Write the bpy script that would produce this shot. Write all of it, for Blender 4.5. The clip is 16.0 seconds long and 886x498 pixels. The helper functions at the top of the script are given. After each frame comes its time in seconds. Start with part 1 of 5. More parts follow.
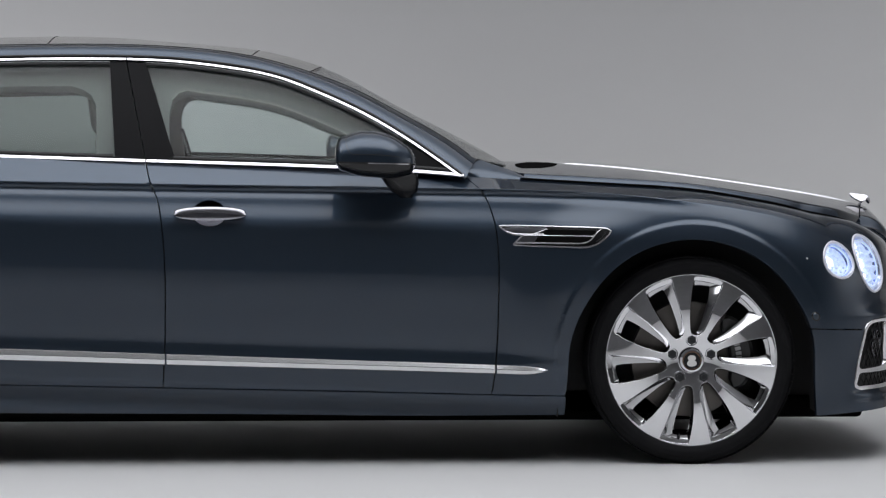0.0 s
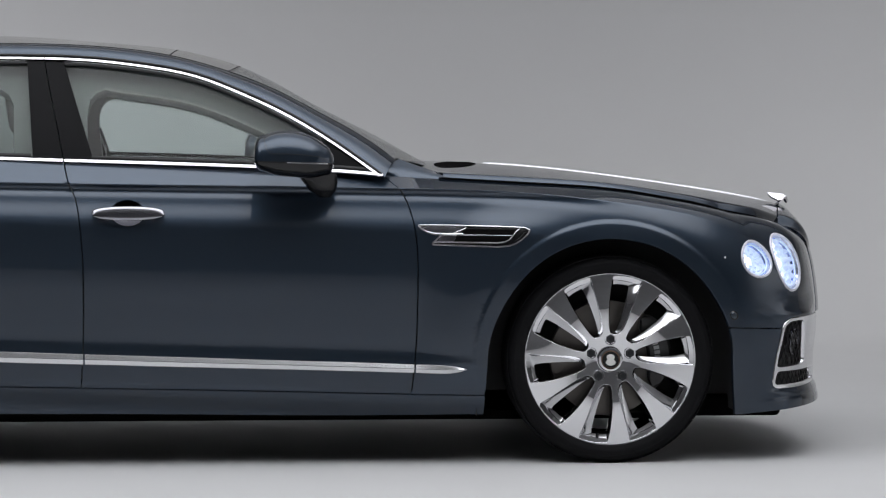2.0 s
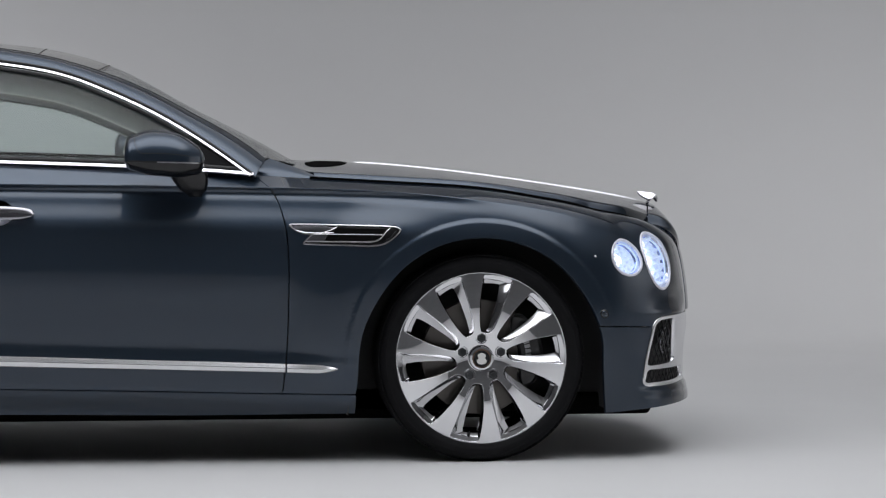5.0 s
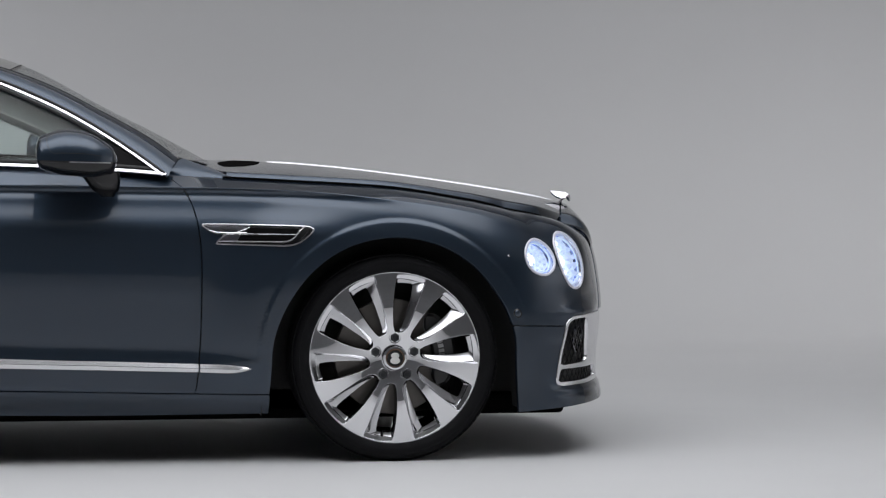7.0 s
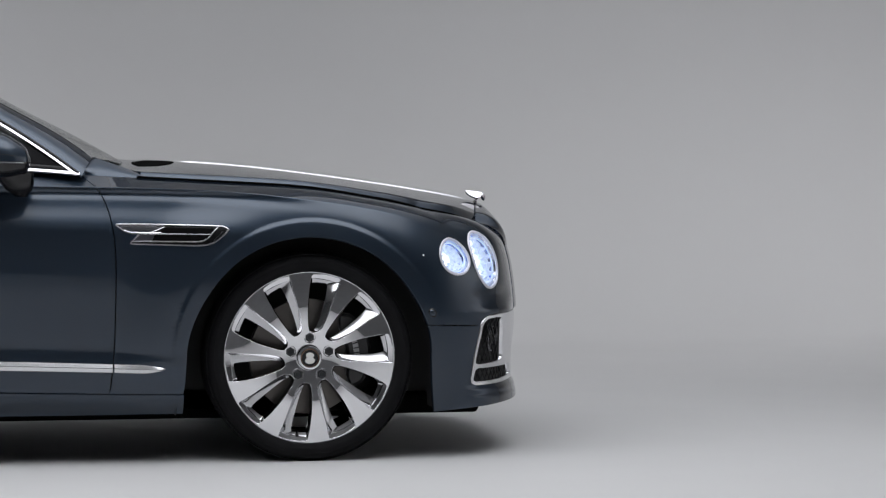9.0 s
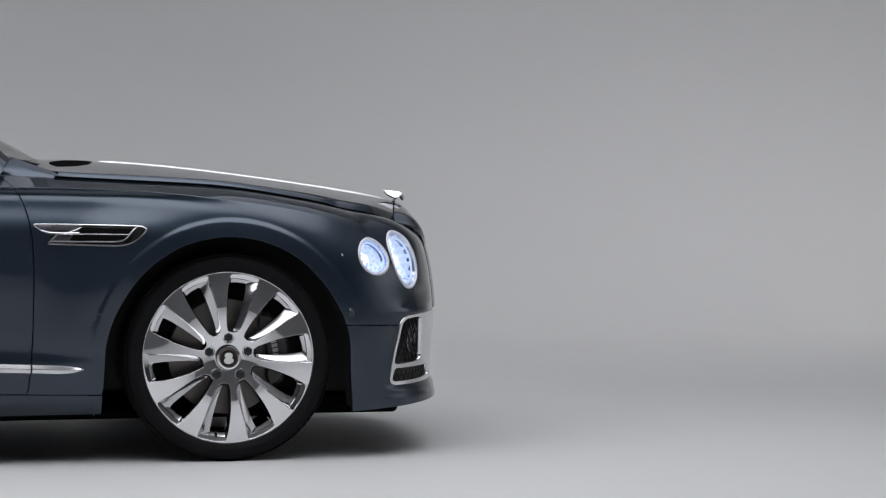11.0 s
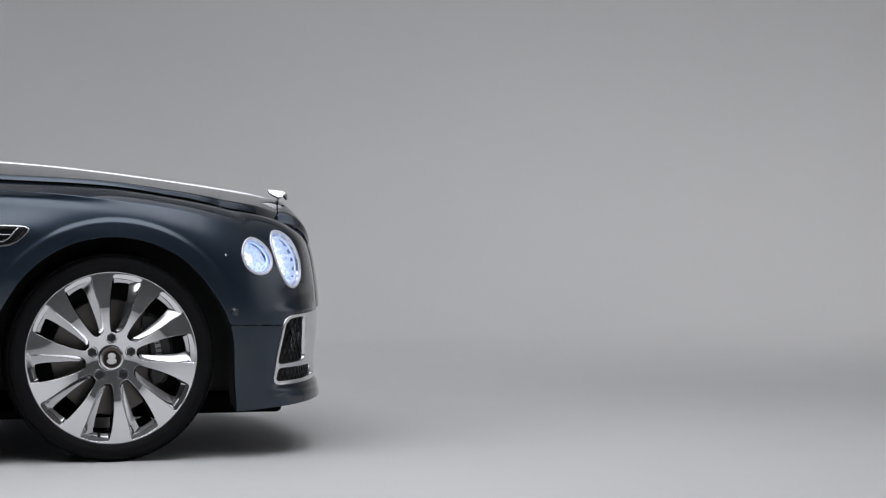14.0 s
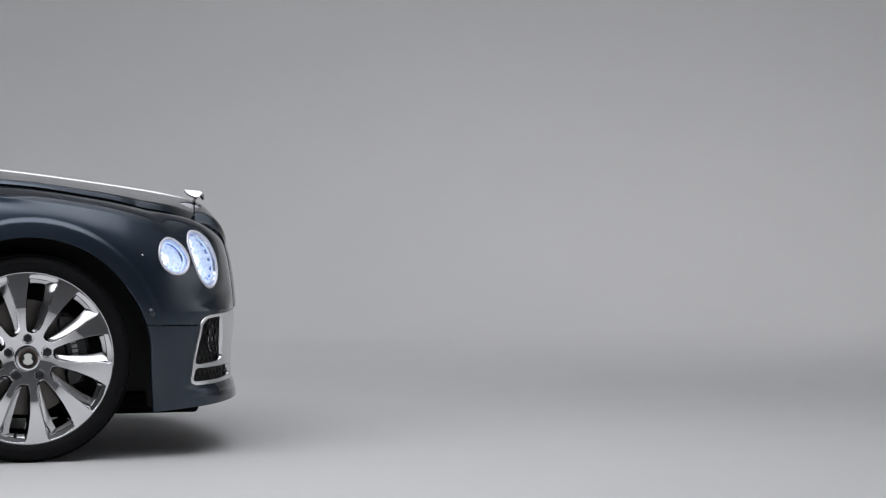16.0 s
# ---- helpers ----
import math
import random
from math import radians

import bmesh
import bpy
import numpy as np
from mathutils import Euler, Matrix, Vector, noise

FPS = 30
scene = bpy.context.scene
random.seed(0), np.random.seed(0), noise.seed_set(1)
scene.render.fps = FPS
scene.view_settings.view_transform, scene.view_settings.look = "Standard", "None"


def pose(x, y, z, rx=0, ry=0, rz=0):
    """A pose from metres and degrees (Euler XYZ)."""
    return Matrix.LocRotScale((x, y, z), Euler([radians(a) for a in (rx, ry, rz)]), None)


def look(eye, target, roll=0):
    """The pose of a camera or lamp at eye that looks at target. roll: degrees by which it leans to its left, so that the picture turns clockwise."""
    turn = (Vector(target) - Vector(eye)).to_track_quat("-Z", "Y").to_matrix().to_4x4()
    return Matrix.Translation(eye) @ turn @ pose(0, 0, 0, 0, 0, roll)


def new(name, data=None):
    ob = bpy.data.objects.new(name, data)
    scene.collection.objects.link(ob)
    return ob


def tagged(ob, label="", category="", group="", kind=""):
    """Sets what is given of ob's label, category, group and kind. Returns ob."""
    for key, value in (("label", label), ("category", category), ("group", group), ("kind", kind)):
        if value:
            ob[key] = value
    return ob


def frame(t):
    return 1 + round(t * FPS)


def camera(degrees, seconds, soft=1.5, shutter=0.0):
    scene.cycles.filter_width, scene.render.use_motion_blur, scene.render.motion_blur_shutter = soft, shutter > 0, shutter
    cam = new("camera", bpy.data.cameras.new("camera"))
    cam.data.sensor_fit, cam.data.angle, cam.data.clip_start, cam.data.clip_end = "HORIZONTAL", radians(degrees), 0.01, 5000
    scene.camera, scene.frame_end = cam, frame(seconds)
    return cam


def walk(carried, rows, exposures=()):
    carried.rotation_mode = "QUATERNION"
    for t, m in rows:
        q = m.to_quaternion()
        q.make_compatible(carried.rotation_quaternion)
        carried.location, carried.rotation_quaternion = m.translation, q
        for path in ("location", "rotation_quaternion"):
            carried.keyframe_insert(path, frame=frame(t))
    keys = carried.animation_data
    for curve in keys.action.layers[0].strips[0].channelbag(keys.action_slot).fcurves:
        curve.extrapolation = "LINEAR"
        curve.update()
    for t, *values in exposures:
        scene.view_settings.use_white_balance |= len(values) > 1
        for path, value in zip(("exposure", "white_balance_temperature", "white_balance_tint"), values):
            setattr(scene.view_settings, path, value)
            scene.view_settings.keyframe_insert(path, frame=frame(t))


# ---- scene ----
from mathutils.geometry import delaunay_2d_cdt

# ---- camera: a level pan from one stand, long lens ----
cam = camera(15.939, 16.0, soft=1.25)
EYE = (-1.465, -12.050, 1.205)
ROWS = [  # seconds, tilt, lean, turn
    (0.0, 87.730, -0.061, -3.001),
    (0.5, 87.728, -0.059, -3.361),
    (1.0, 87.726, -0.056, -3.737),
    (1.5, 87.724, -0.053, -4.087),
    (2.0, 87.722, -0.050, -4.470),
    (2.5, 87.720, -0.047, -4.847),
    (3.0, 87.718, -0.043, -5.244),
    (3.5, 87.716, -0.039, -5.628),
    (4.0, 87.714, -0.035, -6.028),
    (6.5, 87.704, -0.014, -7.978),
    (7.0, 87.703, -0.009, -8.381),
    (7.5, 87.701, -0.005, -8.759),
    (8.0, 87.699, -0.000, -9.172),
    (8.5, 87.697, 0.004, -9.541),
    (9.0, 87.696, 0.008, -9.926),
    (11.5, 87.689, 0.023, -11.755),
    (12.0, 87.687, 0.026, -12.106),
    (12.5, 87.686, 0.027, -12.430),
    (13.0, 87.685, 0.029, -12.784),
    (13.5, 87.684, 0.031, -13.122),
    (14.0, 87.682, 0.032, -13.504),
    (14.5, 87.681, 0.032, -13.863),
    (15.0, 87.680, 0.033, -14.254),
    (15.5, 87.679, 0.032, -14.621),
    (16.0, 87.678, 0.031, -15.002),
]
walk(cam, [(t, pose(*EYE, a, b, c)) for t, a, b, c in ROWS])

# ---- world, lights ----
world = bpy.data.worlds.new("studio_dark")
scene.world = world
world.use_nodes = True
world.node_tree.nodes["Background"].inputs[0].default_value = (0.5, 0.52, 0.55, 1)
world.node_tree.nodes["Background"].inputs[1].default_value = 0.04


def area_lamp(name, m, sx, sy, watts, colour=(1, 1, 1), spread=180):
    d = bpy.data.lights.new(name, "AREA")
    d.shape, d.size, d.size_y, d.energy, d.color, d.spread = "RECTANGLE", sx, sy, watts, colour, radians(spread)
    ob = new(name, d)
    ob.matrix_world = m
    return ob


area_lamp("wall_wash", look((5.3, 4.1, 6.5), (5.3, 5.6, 0.0)), 7.0, 1.8, 51, (0.99, 0.99, 1.02), 86)
area_lamp("wall_wash_rear", look((-4.6, 4.1, 6.5), (-4.6, 5.6, 0.0)), 5.0, 1.8, 42, (0.99, 0.99, 1.02), 86)
# Unseen lamp, added to brighten the floor that wheels and doors reflect.
area_lamp("floor_wash", look((-1.0, -10.8, 6.6), (-1.0, -10.81, 0.0)), 14.0, 3.0, 70, (0.99, 0.99, 1.02), 84)
# Unseen lamp, added so that the lit east wall reflects in the nose.
area_lamp("side_wash", look((12.6, -3.0, 6.0), (16.0, -3.0, 2.6)), 10.0, 1.2, 300, (0.99, 0.99, 1.02), 110)
scene.view_settings.exposure = 0.0


def softbox(x0, x1, y0, y1, z, strength, fade):
    """A stretched silk over the car, lit from behind, dimming towards its front, its edge on the seen side and, partly, its far half."""
    m = bpy.data.materials.new("lit_silk")
    m.use_nodes = True
    n, l = m.node_tree.nodes, m.node_tree.links
    b = n["Principled BSDF"]
    b.inputs["Base Color"].default_value = (0.7, 0.7, 0.7, 1)
    b.inputs["Emission Color"].default_value = (0.975, 0.99, 1.03, 1)
    tc, sp, mr = n.new("ShaderNodeTexCoord"), n.new("ShaderNodeSeparateXYZ"), n.new("ShaderNodeMapRange")
    l.new(tc.outputs["Object"], sp.inputs["Vector"])
    l.new(sp.outputs["Y"], mr.inputs["Value"])
    mr.interpolation_type = "SMOOTHERSTEP"
    mr.inputs["From Min"].default_value, mr.inputs["From Max"].default_value = y0 - 0.2, y0 + fade
    mr.inputs["To Min"].default_value, mr.inputs["To Max"].default_value = 0.0, strength
    mx, mu = n.new("ShaderNodeMapRange"), n.new("ShaderNodeMath")
    l.new(sp.outputs["X"], mx.inputs["Value"])
    mx.interpolation_type = "SMOOTHERSTEP"
    mx.inputs["From Min"].default_value, mx.inputs["From Max"].default_value = x1 - 3.2, x1 + 0.3
    mx.inputs["To Min"].default_value, mx.inputs["To Max"].default_value = 1.0, 0.0
    mu.operation = "MULTIPLY"
    l.new(mr.outputs["Result"], mu.inputs[0])
    l.new(mx.outputs["Result"], mu.inputs[1])
    mf, mv = n.new("ShaderNodeMapRange"), n.new("ShaderNodeMath")
    l.new(sp.outputs["Y"], mf.inputs["Value"])
    mf.interpolation_type = "SMOOTHERSTEP"
    mf.inputs["From Min"].default_value, mf.inputs["From Max"].default_value = -1.9, 0.5
    mf.inputs["To Min"].default_value, mf.inputs["To Max"].default_value = 1.0, 0.24
    mv.operation = "MULTIPLY"
    l.new(mu.outputs[0], mv.inputs[0])
    l.new(mf.outputs["Result"], mv.inputs[1])
    l.new(mv.outputs[0], b.inputs["Emission Strength"])
    me = bpy.data.meshes.new("overhead_softbox")
    me.from_pydata([(x0, y0, z), (x1, y0, z), (x1, y1, z), (x0, y1, z)], [], [(3, 2, 1, 0)])
    me.materials.append(m)
    return tagged(new("overhead_softbox", me), "large white lit silk stretched over the car", "softbox", kind="structure")


softbox(-6.4, 4.8, -5.6, 3.2, 4.9, 2.8, 2.4)

# ---- materials ----
def mat(name, colour, rough=0.5, metal=0.0, coat=0.0, coat_rough=0.03, ior=1.5, bump=0.0, scale=200.0, vary=0.0, vary_scale=3.0,
        rough_vary=0.0, spec=0.5, stretch=(1, 1, 1)):
    m = bpy.data.materials.new(name)
    m.use_nodes = True
    n, l = m.node_tree.nodes, m.node_tree.links
    b = n["Principled BSDF"]
    b.inputs["Base Color"].default_value = (*colour, 1)
    b.inputs["Roughness"].default_value = rough
    b.inputs["Metallic"].default_value = metal
    b.inputs["IOR"].default_value = ior
    b.inputs["Specular IOR Level"].default_value = spec
    b.inputs["Coat Weight"].default_value = coat
    b.inputs["Coat Roughness"].default_value = coat_rough
    tc = n.new("ShaderNodeTexCoord")
    mp = n.new("ShaderNodeMapping")
    mp.inputs["Scale"].default_value = stretch
    l.new(tc.outputs["Object"], mp.inputs["Vector"])

    def tex(s, detail=4):
        t = n.new("ShaderNodeTexNoise")
        t.inputs["Scale"].default_value = s
        t.inputs["Detail"].default_value = detail
        l.new(mp.outputs["Vector"], t.inputs["Vector"])
        return t.outputs["Fac"]

    if vary:
        mix = n.new("ShaderNodeMix")
        mix.data_type = "RGBA"
        mix.inputs["A"].default_value = (*[c * (1 - vary) for c in colour], 1)
        mix.inputs["B"].default_value = (*[min(1, c * (1 + vary)) for c in colour], 1)
        l.new(tex(vary_scale), mix.inputs["Factor"])
        l.new(mix.outputs["Result"], b.inputs["Base Color"])
    if rough_vary:
        r = n.new("ShaderNodeMapRange")
        r.inputs["To Min"].default_value = max(0, rough - rough_vary)
        r.inputs["To Max"].default_value = rough + rough_vary
        l.new(tex(vary_scale * 2.3), r.inputs["Value"])
        l.new(r.outputs["Result"], b.inputs["Roughness"])
    if bump:
        bp = n.new("ShaderNodeBump")
        bp.inputs["Strength"].default_value = bump
        bp.inputs["Distance"].default_value = 0.002
        l.new(tex(scale, 2), bp.inputs["Height"])
        l.new(bp.outputs["Normal"], b.inputs["Normal"])
    return m


def glass(name, colour, rough=0.0, gloss=0.07, glance=0.9):
    """Thin tinted sheet: clear film with mirror gloss towards glancing view."""
    m = bpy.data.materials.new(name)
    m.use_nodes = True
    n, l = m.node_tree.nodes, m.node_tree.links
    n.remove(n["Principled BSDF"])
    tr, gl = n.new("ShaderNodeBsdfTransparent"), n.new("ShaderNodeBsdfGlossy")
    tr.inputs["Color"].default_value = (*colour, 1)
    gl.inputs["Roughness"].default_value = rough
    lw, mx = n.new("ShaderNodeLayerWeight"), n.new("ShaderNodeMixShader")
    lw.inputs["Blend"].default_value = 0.5
    pw, mr = n.new("ShaderNodeMath"), n.new("ShaderNodeMapRange")
    pw.operation = "POWER"
    pw.inputs[1].default_value = 5.0
    l.new(lw.outputs["Facing"], pw.inputs[0])
    l.new(pw.outputs[0], mr.inputs["Value"])
    mr.inputs["To Min"].default_value, mr.inputs["To Max"].default_value = gloss, glance
    l.new(mr.outputs["Result"], mx.inputs["Fac"])
    l.new(tr.outputs["BSDF"], mx.inputs[1])
    l.new(gl.outputs["BSDF"], mx.inputs[2])
    l.new(mx.outputs["Shader"], n["Material Output"].inputs["Surface"])
    return m


def glow(name, colour, strength):
    m = bpy.data.materials.new(name)
    m.use_nodes = True
    b = m.node_tree.nodes["Principled BSDF"]
    b.inputs["Base Color"].default_value = (0.7, 0.75, 0.8, 1)
    b.inputs["Emission Color"].default_value = (*colour, 1)
    b.inputs["Emission Strength"].default_value = strength
    return m


PAINT = mat("blue_metallic_paint", (0.029, 0.0440, 0.066), 0.40, 0.88, 1.0, 0.008, vary=0.05, vary_scale=900)
PAINT.node_tree.nodes["Principled BSDF"].inputs["Specular Tint"].default_value = (0.10, 0.12, 0.16, 1)
CHROME = mat("polished_chrome", (0.80, 0.785, 0.82), 0.07, 1.0, rough_vary=0.02, vary_scale=8)
DARKCHROME = mat("dark_chrome", (0.40, 0.40, 0.44), 0.12, 1.0, rough_vary=0.03, vary_scale=12)
SATIN = mat("bright_trim_metal", (0.80, 0.80, 0.82), 0.22, 1.0, rough_vary=0.012, vary_scale=8)
ALLOY = mat("polished_alloy", (0.80, 0.80, 0.82), 0.035, 1.0, rough_vary=0.015, vary_scale=14)
BLACK = mat("gloss_black", (0.006, 0.006, 0.007), 0.16)
TRIM = mat("black_rubber_trim", (0.008, 0.008, 0.009), 0.55, bump=0.1, scale=400)
RUBBER = mat("tyre_rubber", (0.009, 0.009, 0.010), 0.7, bump=0.25, scale=260, vary=0.25, vary_scale=14, spec=0.10)
# Glossless black: the dark of underside, gaps and openings put into its colour.
VOID = mat("dull_black_shade", (0.006, 0.006, 0.006), 0.9, spec=0.0, bump=0.2, scale=300)
UNDER = mat("underbody_plastic", (0.055, 0.055, 0.056), 0.8, bump=0.1, scale=80, vary=0.2, vary_scale=6)
STEEL = mat("brake_steel", (0.15, 0.14, 0.13), 0.38, 1.0, bump=0.1, scale=300, vary=0.2, vary_scale=20)
BOLT = mat("dark_bolt_steel", (0.05, 0.052, 0.056), 0.3, 0.7)
CALIPER = mat("black_caliper", (0.012, 0.012, 0.013), 0.3, 0, 0.4)
LEATHER = mat("grey_green_leather", (0.22, 0.23, 0.21), 0.55, vary=0.12, vary_scale=5)
POST = mat("satin_black_post", (0.006, 0.006, 0.007), 0.30, spec=0.07, bump=0.02, scale=500)
TRIMCLOTH = mat("headlining_cloth", (0.145, 0.16, 0.152), 0.8, vary=0.06, vary_scale=30)
GLASS = glass("tinted_window_glass", (0.80, 0.87, 0.85), 0.22, 0.035)
SCREEN = glass("windscreen_glass", (0.95, 0.96, 0.95), 0.0, 0.10, 0.75)
ROOFGLASS = mat("shaded_roof_glass", (0.15, 0.143, 0.136), 0.10, 0, 0.0, ior=1.5, vary=0.05, vary_scale=40)
LENS = glass("lamp_lens", (0.95, 0.97, 1.0))
STAGE = mat("studio_white_paint", (0.572, 0.572, 0.574), 0.62, bump=0.03, scale=60, vary=0.02, vary_scale=1.3, rough_vary=0.06)
DARKROOM = mat("dark_studio_paint", (0.26, 0.262, 0.27), 0.8, vary=0.1, vary_scale=2, bump=0.05, scale=40)
LED = glow("lamp_light_guide", (0.48, 0.66, 1.0), 0.55)
LEDCORE = glow("lamp_projector", (0.85, 0.92, 1.0), 1.7)
WHITE = mat("white_enamel", (0.75, 0.74, 0.72), 0.35)
BRONZE = mat("bronze_ring", (0.22, 0.14, 0.10), 0.3, 1.0)
GREYPRINT = mat("grey_print", (0.5, 0.5, 0.51), 0.5)
BLIND = mat("woven_blind", (0.42, 0.45, 0.435), 0.8, vary=0.08, vary_scale=9)
_n, _l = BLIND.node_tree.nodes, BLIND.node_tree.links
_tl, _mx = _n.new("ShaderNodeBsdfTranslucent"), _n.new("ShaderNodeMixShader")
_tl.inputs["Color"].default_value = (0.70, 0.76, 0.74, 1)
_mx.inputs["Fac"].default_value = 0.6
_l.new(_n["Principled BSDF"].outputs["BSDF"], _mx.inputs[1])
_l.new(_tl.outputs["BSDF"], _mx.inputs[2])
_l.new(_mx.outputs["Shader"], _n["Material Output"].inputs["Surface"])
BLACKBAR = mat("black_mesh_metal", (0.02, 0.02, 0.022), 0.3, 0.6)
BLUE_RING = mat("blue_tinted_reflector", (0.36, 0.46, 0.80), 0.2, 1.0)
CRYSTAL = glow("clear_crystal", (0.50, 0.62, 0.98), 0.36)
CRYSTAL.node_tree.nodes["Principled BSDF"].inputs["Roughness"].default_value = 0.08
SILVER = mat("polished_spoke_flank", (0.60, 0.60, 0.615), 0.09, 1.0, rough_vary=0.02, vary_scale=14)
LAMPBOWL = glow("lamp_bowl", (0.54, 0.66, 0.95), 0.42)
LAMPRING = mat("satin_lamp_ring", (0.80, 0.80, 0.88), 0.34, 0.3)
SPINE = mat("brushed_spine_metal", (0.72, 0.72, 0.75), 0.36, 1.0, rough_vary=0.05, vary_scale=20)

# ---- helpers for shapes ----
def spline(xs, ys):
    """Natural cubic through the knots, straight beyond them."""
    xs, ys = np.array(xs, float), np.array(ys, float)
    k, h = len(xs), np.diff(xs)
    a, r = np.eye(k), np.zeros(k)
    for i in range(1, k - 1):
        a[i, i - 1:i + 2] = h[i - 1], 2 * (h[i - 1] + h[i]), h[i]
        r[i] = 6 * ((ys[i + 1] - ys[i]) / h[i] - (ys[i] - ys[i - 1]) / h[i - 1])
    m = np.linalg.solve(a, r)

    def f(x):
        x = np.asarray(x, float)
        i = np.clip(np.searchsorted(xs, x) - 1, 0, k - 2)
        u, v = np.clip(x, xs[0], xs[-1]) - xs[i], xs[i + 1] - np.clip(x, xs[0], xs[-1])
        y = (m[i] * v ** 3 + m[i + 1] * u ** 3) / (6 * h[i]) + (ys[i] / h[i] - m[i] * h[i] / 6) * v + (ys[i + 1] / h[i] - m[i + 1] * h[i] / 6) * u
        s0 = (ys[1] - ys[0]) / h[0] - h[0] * m[1] / 6
        s1 = (ys[-1] - ys[-2]) / h[-1] + h[-1] * m[-2] / 6
        return y + np.minimum(x - xs[0], 0) * s0 + np.maximum(x - xs[-1], 0) * s1
    return f


def smooth(x, a, b):
    t = np.clip((x - a) / (b - a), 0, 1)
    return t * t * (3 - 2 * t)


def link(name, verts, faces, material, parent=None, label="", normals=None, flat=False):
    me = bpy.data.meshes.new(name)
    me.from_pydata([tuple(map(float, v)) for v in verts], [], [tuple(map(int, f)) for f in faces])
    me.materials.append(material)
    if not flat:
        me.polygons.foreach_set("use_smooth", [True] * len(me.polygons))
    if normals is not None:
        me.normals_split_custom_set_from_vertices([tuple(map(float, n)) for n in normals])
    me.update()
    ob = new(name, me)
    if parent:
        ob.parent = parent
    return tagged(ob, label) if label else ob


def part(name, bm, material, parent=None, label="", sharp=35):
    bmesh.ops.recalc_face_normals(bm, faces=bm.faces)
    me = bpy.data.meshes.new(name)
    for f in bm.faces:
        f.smooth = True
    for e in bm.edges:
        if len(e.link_faces) == 2 and e.calc_face_angle(0) > radians(sharp):
            e.smooth = False
    bm.to_mesh(me)
    bm.free()
    me.materials.append(material)
    ob = new(name, me)
    if parent:
        ob.parent = parent
    return tagged(ob, label) if label else ob


def inside(px, py, poly):
    poly = np.asarray(poly)
    x0, y0 = poly[:, 0], poly[:, 1]
    x1, y1 = np.roll(x0, -1), np.roll(y0, -1)
    c = np.zeros(len(px), bool)
    for a, b, d, e in zip(x0, y0, x1, y1):
        if b != e:
            c ^= ((b > py) != (e > py)) & (px < (d - a) * (py - b) / (e - b) + a)
    return c


def edge_distance(px, py, poly):
    poly = np.asarray(poly)
    best = np.full(len(px), 9e9)
    for (a, b), (d, e) in zip(poly, np.roll(poly, -1, 0)):
        l2 = (d - a) ** 2 + (e - b) ** 2 + 1e-12
        t = np.clip(((px - a) * (d - a) + (py - b) * (e - b)) / l2, 0, 1)
        best = np.minimum(best, (px - a - t * (d - a)) ** 2 + (py - b - t * (e - b)) ** 2)
    return np.sqrt(best)


def dense(poly, step):
    """Points along a closed outline at about that step."""
    out = []
    for p, q in zip(poly, [*poly[1:], poly[0]]):
        k = max(1, int(math.dist(p, q) / step))
        out += [(p[0] + (q[0] - p[0]) * i / k, p[1] + (q[1] - p[1]) * i / k) for i in range(k)]
    return out


def tangent_normals(fn, s, q, e=1e-4):
    a = fn(s + e, q) - fn(s - e, q)
    b = fn(s, q + e) - fn(s, q - e)
    n = np.cross(a, b)
    return n / (np.linalg.norm(n, axis=1)[:, None] + 1e-12)


